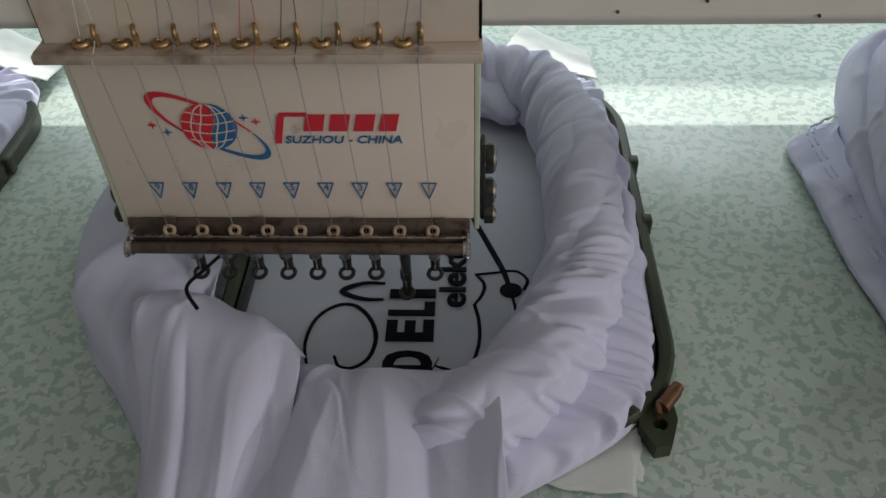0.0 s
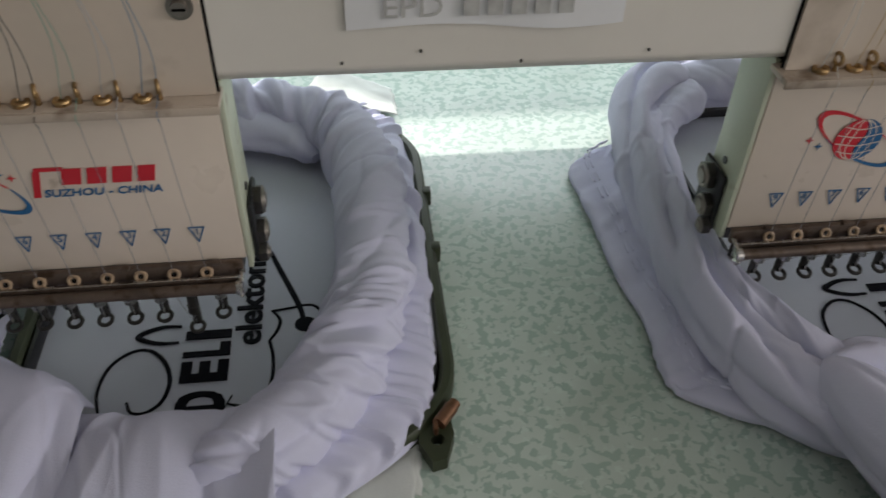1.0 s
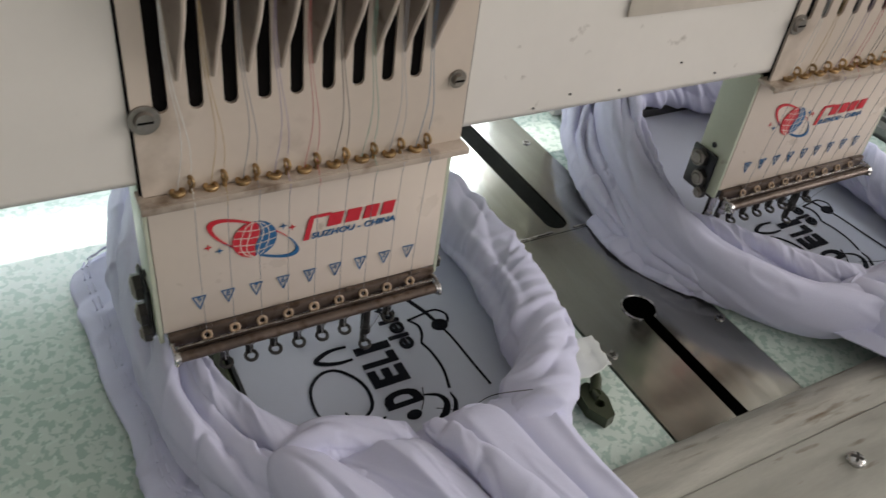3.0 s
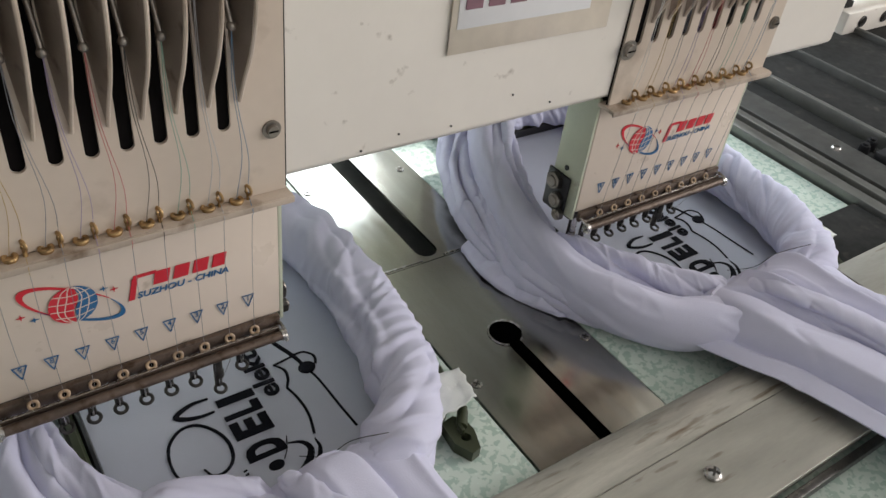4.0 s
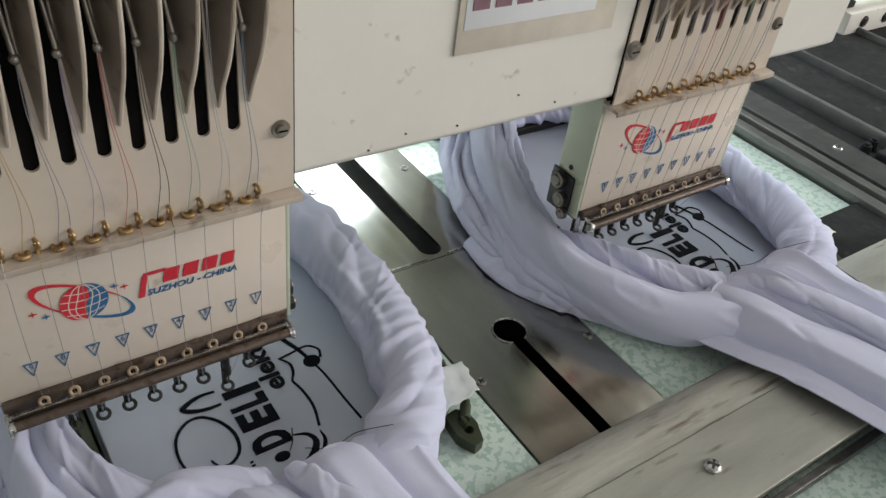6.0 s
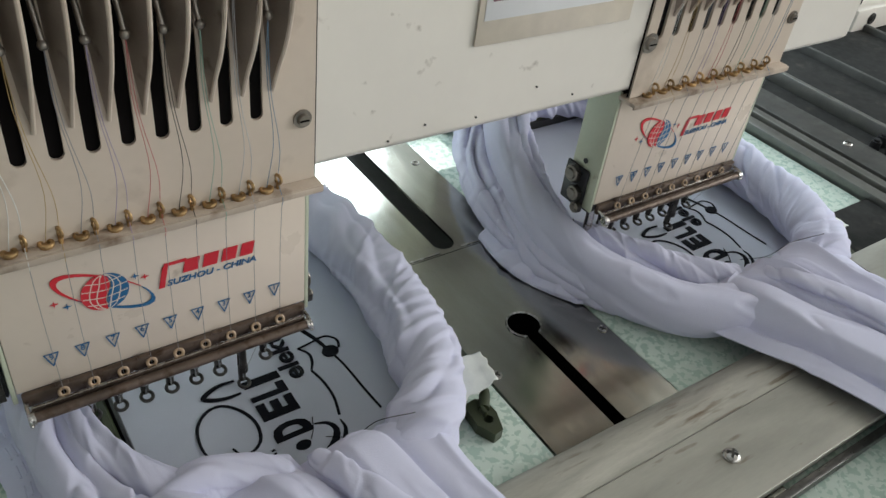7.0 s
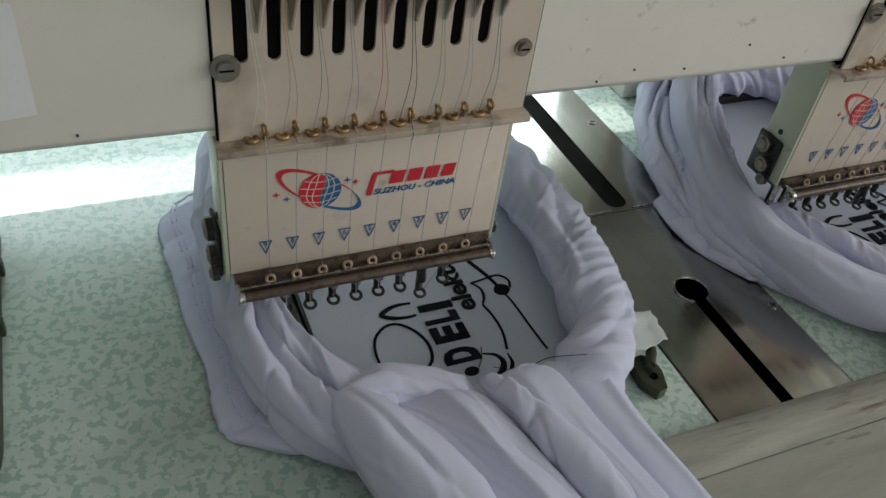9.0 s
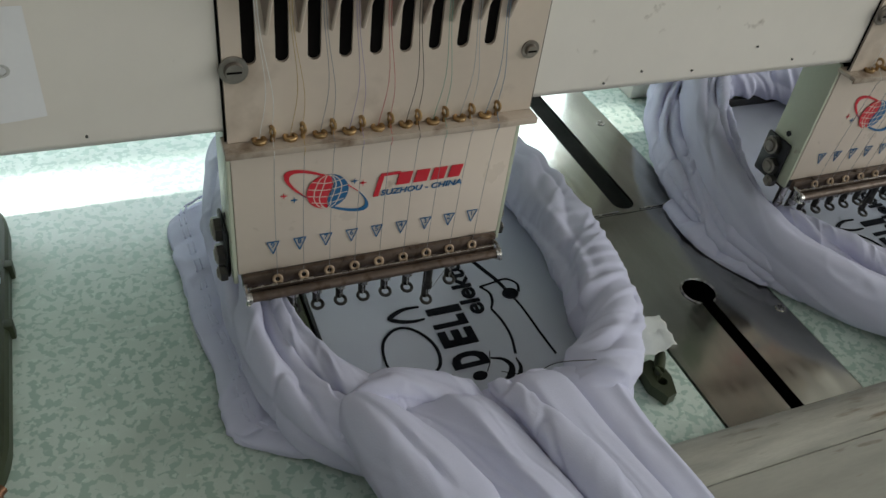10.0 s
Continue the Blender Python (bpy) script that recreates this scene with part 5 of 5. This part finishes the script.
def cuff(shirt, line, seed, inward, stitched=()):
    """A sleeve end lying flat on the table: line is its outer edge in the plan, inward the way to its upper edge."""
    ribs = []
    for k, h in ((-0.03, 0.003), (0.02, 0.008), (0.35, 0.012), (0.7, 0.016), (1.0, 0.019)):
        ribs.append([(x + inward[0] * k, y + inward[1] * k, h + 0.003 * noise.noise((i * 1.7, k * 2, seed))) for i, (x, y) in enumerate(line)])
    cloth_part("cuff", folded(ribs, [(0.0, 0.22, 1.0, 0.28, 0.05, 0.005), (0.0, 0.40, 1.0, 0.44, 0.03, -0.004), (0.1, 0.56, 1.0, 0.52, 0.05, 0.005), (0.0, 0.72, 1.0, 0.66, 0.03, -0.005), (0.0, 0.86, 1.0, 0.82, 0.04, 0.004)], seed, nu=60, nv=140, crinkle=0.002, lam=0.02, lead=0, soft=0.0012), shirt, "stitched sleeve end lying on the table", 0.002)
    for k, z in stitched:
        seam(shirt, [(x + inward[0] * k, y + inward[1] * k, z) for x, y in line])


def backing(x0, kind):
    p = thing("backing_sheet", "torn white non-woven backing under the hoop", "backing sheet", "backing sheets", (x0, 0, 0))
    def sheet(corners, seed):
        bm = bmesh.new()
        n = 26
        a, b, c, d = [Vector(q) for q in corners]
        g = []
        for i in range(n):
            row = []
            for j in range(n):
                u, v = i / (n - 1), j / (n - 1)
                q = (a * (1 - u) + b * u) * (1 - v) + (d * (1 - u) + c * u) * v
                q += Vector((0.003 * noise.noise((u * 5, v * 5, seed)), 0.003 * noise.noise((u * 5, v * 5, seed + 3)), 0.0016 * noise.noise((u * 3, v * 3, seed + 6))))
                q.z = max(q.z, 0.0006 + 0.0002 * seed)
                row.append(bm.verts.new(q))
            g.append(row)
        for i in range(n - 1):
            for j in range(n - 1):
                bm.faces.new((g[i][j], g[i + 1][j], g[i + 1][j + 1], g[i][j + 1]))
        ob = part("sheet", bm, PAPER_BACKING, p)
        ob.data.shade_smooth()
        m = ob.modifiers.new("thickness", "SOLIDIFY")
        m.thickness = 0.0006
    if kind == "a":
        sheet([(0.125, -0.122, 0.006), (0.195, -0.128, 0.003), (0.201, -0.066, 0.004), (0.150, -0.075, 0.006)], 1)
        sheet([(0.11, -0.118, 0.004), (0.20, -0.118, 0.0015), (0.205, -0.07, 0.003), (0.14, -0.07, 0.003)], 2)
        sheet([(0.130, 0.285, 0.036), (0.215, 0.275, 0.014), (0.214, 0.335, 0.006), (0.15, 0.345, 0.03)], 3)
    else:
        sheet([(0.186, -0.092, 0.022), (0.228, -0.088, 0.026), (0.236, -0.052, 0.022), (0.196, -0.048, 0.024)], 1)
        sheet([(0.14, 0.28, 0.012), (0.205, 0.26, 0.010), (0.21, 0.30, 0.005), (0.15, 0.32, 0.006)], 3)
    MOVING.append(p)


def trail_ribs(rows):
    """Lines across a trailing cloth: each row is (x left, x right, y left, y right, height left, middle, right)."""
    ribs = []
    for xa, xb, ya, yb, za, zm, zb in rows:
        ribs.append([(xa + (xb - xa) * t, ya + (yb - ya) * t, (za * (1 - t) * (1 - 2 * t) + 4 * zm * t * (1 - t) + zb * t * (2 * t - 1))) for t in (0, 0.25, 0.5, 0.75, 1)])
    return ribs


ROLL = [(-0.05, 0.272, 0.033, 0.024, 0.024), (0.03, 0.282, 0.034, 0.026, 0.026), (0.10, 0.278, 0.034, 0.027, 0.027), (0.158, 0.246, 0.034, 0.028, 0.027), (0.187, 0.19, 0.034, 0.029, 0.027), (0.198, 0.12, 0.034, 0.029, 0.027), (0.198, 0.05, 0.034, 0.029, 0.026), (0.192, -0.010, 0.033, 0.028, 0.026), (0.177, -0.062, 0.033, 0.027, 0.025), (0.150, -0.098, 0.034, 0.026, 0.024), (0.115, -0.118, 0.034, 0.026, 0.024)]
STRANDS_B = [
    ("outer_gather", "long gathered folds of the shirt side", [(0.02, 0.30, 0.030, 0.022, 0.026), (-0.05, 0.262, 0.032, 0.026, 0.030), (-0.082, 0.20, 0.032, 0.022, 0.030), (-0.094, 0.13, 0.030, 0.020, 0.028), (-0.096, 0.06, 0.029, 0.019, 0.027), (-0.094, 0.0, 0.028, 0.019, 0.026), (-0.087, -0.042, 0.028, 0.019, 0.025), (-0.066, -0.086, 0.028, 0.021, 0.026), (-0.028, -0.118, 0.028, 0.022, 0.026), (0.02, -0.14, 0.026, 0.020, 0.022)], dict(n=400, m=110, folds=5, twist=1.4, depth=0.50, crinkle=0.006, angle=65)),
    ("inner_twist", "narrow twist of jersey along the hoop", [(-0.085, 0.16, 0.030, 0.011, 0.018), (-0.084, 0.10, 0.031, 0.013, 0.020), (-0.081, 0.04, 0.031, 0.014, 0.020), (-0.073, -0.008, 0.030, 0.015, 0.021), (-0.056, -0.044, 0.030, 0.015, 0.021), (-0.038, -0.074, 0.033, 0.016, 0.022), (-0.018, -0.095, 0.035, 0.015, 0.020)], dict(n=260, folds=4, twist=3.0, depth=0.42, crinkle=0.004, angle=60)),
    ("hoop_tuck", "thin fold tucked over the hoop", [(-0.080, 0.07, 0.017, 0.005, 0.009), (-0.077, 0.03, 0.019, 0.007, 0.011), (-0.068, -0.012, 0.021, 0.008, 0.013), (-0.050, -0.046, 0.023, 0.008, 0.014), (-0.022, -0.074, 0.023, 0.009, 0.013)], dict(n=160, m=56, folds=3, twist=3.0, depth=0.35, crinkle=0.002)),
    ("front_lobe", "rolled sleeve hanging forward", [(-0.052, -0.086, 0.034, 0.014, 0.018), (-0.044, -0.102, 0.040, 0.021, 0.024), (-0.034, -0.128, 0.043, 0.026, 0.027), (-0.021, -0.17, 0.043, 0.029, 0.029), (-0.005, -0.23, 0.041, 0.030, 0.029), (0.013, -0.30, 0.035, 0.029, 0.027), (0.03, -0.38, 0.026, 0.027, 0.024)], dict(n=260, folds=3, twist=0.5, depth=0.26, crinkle=0.005, angle=75, lam=0.034)),
    ("sleeve_curl", "curled lip of the rolled sleeve", [(-0.058, -0.120, 0.034, 0.012, 0.012), (-0.046, -0.094, 0.040, 0.017, 0.014), (-0.022, -0.082, 0.042, 0.019, 0.014), (0.008, -0.088, 0.041, 0.017, 0.013), (0.045, -0.104, 0.038, 0.013, 0.011)], dict(n=180, m=80, folds=4, twist=3.0, depth=0.45, crinkle=0.004, taper=(0.3, 0.15))),
    ("front_fold", "raised fold running down the shirt body", [(0.052, -0.092, 0.040, 0.008, 0.008), (0.064, -0.125, 0.050, 0.013, 0.011), (0.078, -0.17, 0.052, 0.015, 0.012), (0.094, -0.23, 0.049, 0.016, 0.012), (0.118, -0.32, 0.036, 0.015, 0.010)], dict(n=160, m=64, folds=2, twist=0.8, depth=0.4, taper=(0.1, 0.5))),
    ("corner_fold", "fold of jersey over the back corner of the hoop", [(-0.070, 0.10, 0.018, 0.009, 0.012), (-0.066, 0.16, 0.021, 0.013, 0.016), (-0.058, 0.21, 0.024, 0.016, 0.018), (-0.034, 0.245, 0.026, 0.018, 0.020), (0.0, 0.262, 0.028, 0.018, 0.020)], dict(n=160, m=64, folds=4, twist=2.0, depth=0.4)),
]
STRANDS_C = [
    ("main_band", "broad smooth band of jersey round the hoop", [(0.03, 0.30, 0.040, 0.020, 0.022), (-0.02, 0.25, 0.047, 0.019, 0.024), (-0.062, 0.19, 0.050, 0.019, 0.024), (-0.090, 0.125, 0.046, 0.019, 0.022), (-0.106, 0.06, 0.039, 0.019, 0.022), (-0.108, 0.0, 0.032, 0.020, 0.024), (-0.094, -0.05, 0.029, 0.023, 0.026), (-0.066, -0.093, 0.029, 0.023, 0.026), (-0.03, -0.122, 0.031, 0.023, 0.026), (0.02, -0.15, 0.030, 0.022, 0.024)], dict(n=400, m=110, folds=3, twist=0.9, depth=0.28, crinkle=0.004, angle=75, lam=0.034)),
    ("lower_band", "second band of jersey lying under the broad one", [(0.0, 0.31, 0.022, 0.018, 0.018), (-0.06, 0.245, 0.024, 0.018, 0.020), (-0.090, 0.18, 0.024, 0.015, 0.020), (-0.114, 0.115, 0.021, 0.014, 0.018), (-0.126, 0.06, 0.018, 0.013, 0.015), (-0.126, 0.01, 0.016, 0.012, 0.013), (-0.108, -0.04, 0.014, 0.012, 0.012), (-0.08, -0.08, 0.013, 0.010, 0.010)], dict(n=300, folds=4, twist=1.4, depth=0.5, crinkle=0.004)),
    ("back_gather", "upright gathered folds behind the unit", [(0.03, 0.28, 0.048, 0.016, 0.020), (-0.01, 0.235, 0.052, 0.017, 0.021), (-0.043, 0.185, 0.051, 0.016, 0.021), (-0.068, 0.13, 0.045, 0.015, 0.020), (-0.082, 0.08, 0.036, 0.012, 0.018), (-0.086, 0.03, 0.026, 0.010, 0.014)], dict(n=260, m=100, folds=5, twist=1.6, depth=0.6, crinkle=0.004)),
    ("outer_sleeve", "gathered sleeve bulging outward", [(-0.01, 0.31, 0.030, 0.018, 0.024), (-0.062, 0.25, 0.030, 0.019, 0.025), (-0.098, 0.195, 0.027, 0.018, 0.023), (-0.122, 0.14, 0.023, 0.017, 0.020), (-0.132, 0.09, 0.018, 0.015, 0.016), (-0.128, 0.05, 0.013, 0.013, 0.011)], dict(n=280, m=110, folds=6, twist=1.2, depth=0.62, crinkle=0.005)),
    ("front_fold", "raised fold running down the shirt body", [(0.020, -0.108, 0.050, 0.009, 0.008), (0.038, -0.15, 0.060, 0.014, 0.011), (0.060, -0.20, 0.058, 0.016, 0.012), (0.090, -0.27, 0.054, 0.016, 0.012), (0.130, -0.36, 0.044, 0.014, 0.010)], dict(n=180, m=64, folds=2, twist=0.8, depth=0.4, taper=(0.1, 0.5))),
    ("front_fold", "raised fold running down the shirt body", [(0.070, -0.104, 0.046, 0.008, 0.008), (0.092, -0.14, 0.054, 0.013, 0.011), (0.115, -0.19, 0.050, 0.014, 0.011), (0.145, -0.26, 0.044, 0.014, 0.010), (0.180, -0.35, 0.036, 0.012, 0.009)], dict(n=180, m=64, folds=2, twist=0.8, depth=0.4, taper=(0.1, 0.5))),
    ("corner_fold", "fold of jersey over the back corner of the hoop", [(-0.072, 0.09, 0.018, 0.009, 0.012), (-0.062, 0.15, 0.024, 0.013, 0.018), (-0.048, 0.20, 0.028, 0.016, 0.020), (-0.02, 0.242, 0.030, 0.018, 0.022), (0.02, 0.264, 0.030, 0.018, 0.022)], dict(n=160, m=64, folds=4, twist=2.0, depth=0.45)),
    ("inner_twist", "tight twist of jersey along the hoop", [(-0.090, 0.045, 0.030, 0.010, 0.016), (-0.077, 0.015, 0.032, 0.013, 0.020), (-0.058, -0.02, 0.032, 0.015, 0.020), (-0.036, -0.055, 0.032, 0.016, 0.020), (-0.012, -0.085, 0.034, 0.016, 0.020), (0.02, -0.108, 0.034, 0.015, 0.018)], dict(n=240, folds=4, twist=4.0, depth=0.42, crinkle=0.003)),
]
TRAIL_B = trail_ribs([(-0.030, 0.142, -0.082, -0.082, 0.012, 0.004, 0.008), (-0.032, 0.146, -0.092, -0.087, 0.036, 0.034, 0.030), (-0.030, 0.152, -0.115, -0.104, 0.044, 0.054, 0.038), (-0.015, 0.150, -0.165, -0.155, 0.046, 0.056, 0.036), (0.005, 0.160, -0.235, -0.225, 0.042, 0.054, 0.034), (0.03, 0.19, -0.38, -0.37, 0.010, 0.03, 0.008)])
TRAIL_C = trail_ribs([(-0.040, 0.130, -0.088, -0.090, 0.016, 0.006, 0.008), (-0.050, 0.138, -0.098, -0.098, 0.030, 0.046, 0.030), (-0.058, 0.150, -0.122, -0.116, 0.024, 0.062, 0.038), (-0.046, 0.146, -0.172, -0.165, 0.030, 0.060, 0.038), (-0.024, 0.160, -0.235, -0.225, 0.034, 0.056, 0.036), (0.030, 0.21, -0.42, -0.38, 0.030, 0.044, 0.030)])
FOLDS_B = [(0.16, 0.98, 0.34, 0.60, 0.018, 0.003), (0.25, 0.26, 1.0, 0.30, 0.08, 0.006), (0.2, 0.40, 1.0, 0.52, 0.035, -0.009), (0.3, 0.56, 1.0, 0.66, 0.12, 0.007), (0.25, 0.74, 1.0, 0.84, 0.035, -0.008), (0.2, 0.88, 0.9, 0.96, 0.06, 0.005)]
FOLDS_C = [(0.10, 0.60, 0.42, 0.04, 0.014, 0.004), (0.40, 0.10, 1.0, 0.14, 0.03, -0.010), (0.2, 0.20, 1.0, 0.24, 0.10, 0.008), (0.30, 0.28, 1.0, 0.46, 0.03, -0.013), (0.25, 0.42, 1.0, 0.56, 0.06, 0.014), (0.22, 0.48, 0.9, 0.68, 0.025, -0.013), (0.2, 0.66, 1.0, 0.80, 0.07, 0.012), (0.3, 0.76, 1.0, 0.90, 0.03, -0.010)]
CUFF_B = [(-0.118, 0.205), (-0.139, 0.186), (-0.140, 0.15), (-0.137, 0.10), (-0.137, 0.05), (-0.130, 0.005), (-0.130, -0.035), (-0.126, -0.062), (-0.104, -0.078), (-0.076, -0.094), (-0.045, -0.118)]
CUFF_C = [(-0.152, 0.10), (-0.158, 0.06), (-0.151, 0.02), (-0.134, -0.015), (-0.114, -0.042), (-0.09, -0.068)]

for i, x0 in enumerate((-0.5, 0.0, 0.5, 1.0)):
    hoop(x0, *((0.0, 0.0) if i < 2 else (-0.008, -0.022)))
    backing(x0, "a" if i < 2 else "b")
    if i == 0:
        continue
    if i == 1:
        shirt = shirt_a(x0, 4.7)
        MOVING.append(copy_thing(shirt, pose(-0.5, 0, 0)))
    elif i == 2:
        cuff(trailing_shirt(x0, 6.5, ROLL, STRANDS_B, TRAIL_B, FOLDS_B), CUFF_B, 3.1, (0.036, 0.006), ((0.30, 0.0185), (0.42, 0.0195)))
    else:
        cuff(trailing_shirt(x0, 8.6, ROLL, STRANDS_C, TRAIL_C, FOLDS_C), CUFF_C, 5.2, (0.034, 0.010))


# ---- what moves: the frame with hoops and shirts, and the working needle bars ----
FRAME_SHIFT = [(0.0, -0.006, 0.009), (0.5, -0.005, 0.008), (1.0, -0.005, 0.007), (1.5, -0.003, 0.007), (2.0, -0.003, 0.002), (2.5, -0.004, -0.006), (3.0, -0.003, -0.003), (3.7, 0.001, -0.005), (4.5, 0.0, -0.007), (5.0, 0.0, -0.003), (5.5, 0.0, -0.003), (6.2, 0.003, -0.001), (7.0, 0.006, 0.0), (7.5, 0.0, -0.001), (8.0, 0.006, -0.002), (8.5, 0.0, -0.003), (9.0, 0.006, -0.004), (9.5, -0.001, -0.007), (10.0, 0.006, -0.008)]


def motions():
    for ob in MOVING:
        x, y, z = ob.location
        walk(ob, [(t, pose(x + dx, y + dy, z)) for t, dx, dy in FRAME_SHIFT])
    for h in heads:
        bars = sorted((o for o in h.children if o.name.startswith("needle_bar") and "guide" not in o.name), key=lambda o: -o.location.x)
        ob = bars[1]
        x, y, z = ob.location
        walk(ob, [(i / 15, pose(x, y, z + 0.006 + 0.006 * math.sin(i * 2.2))) for i in range(151)])


motions()
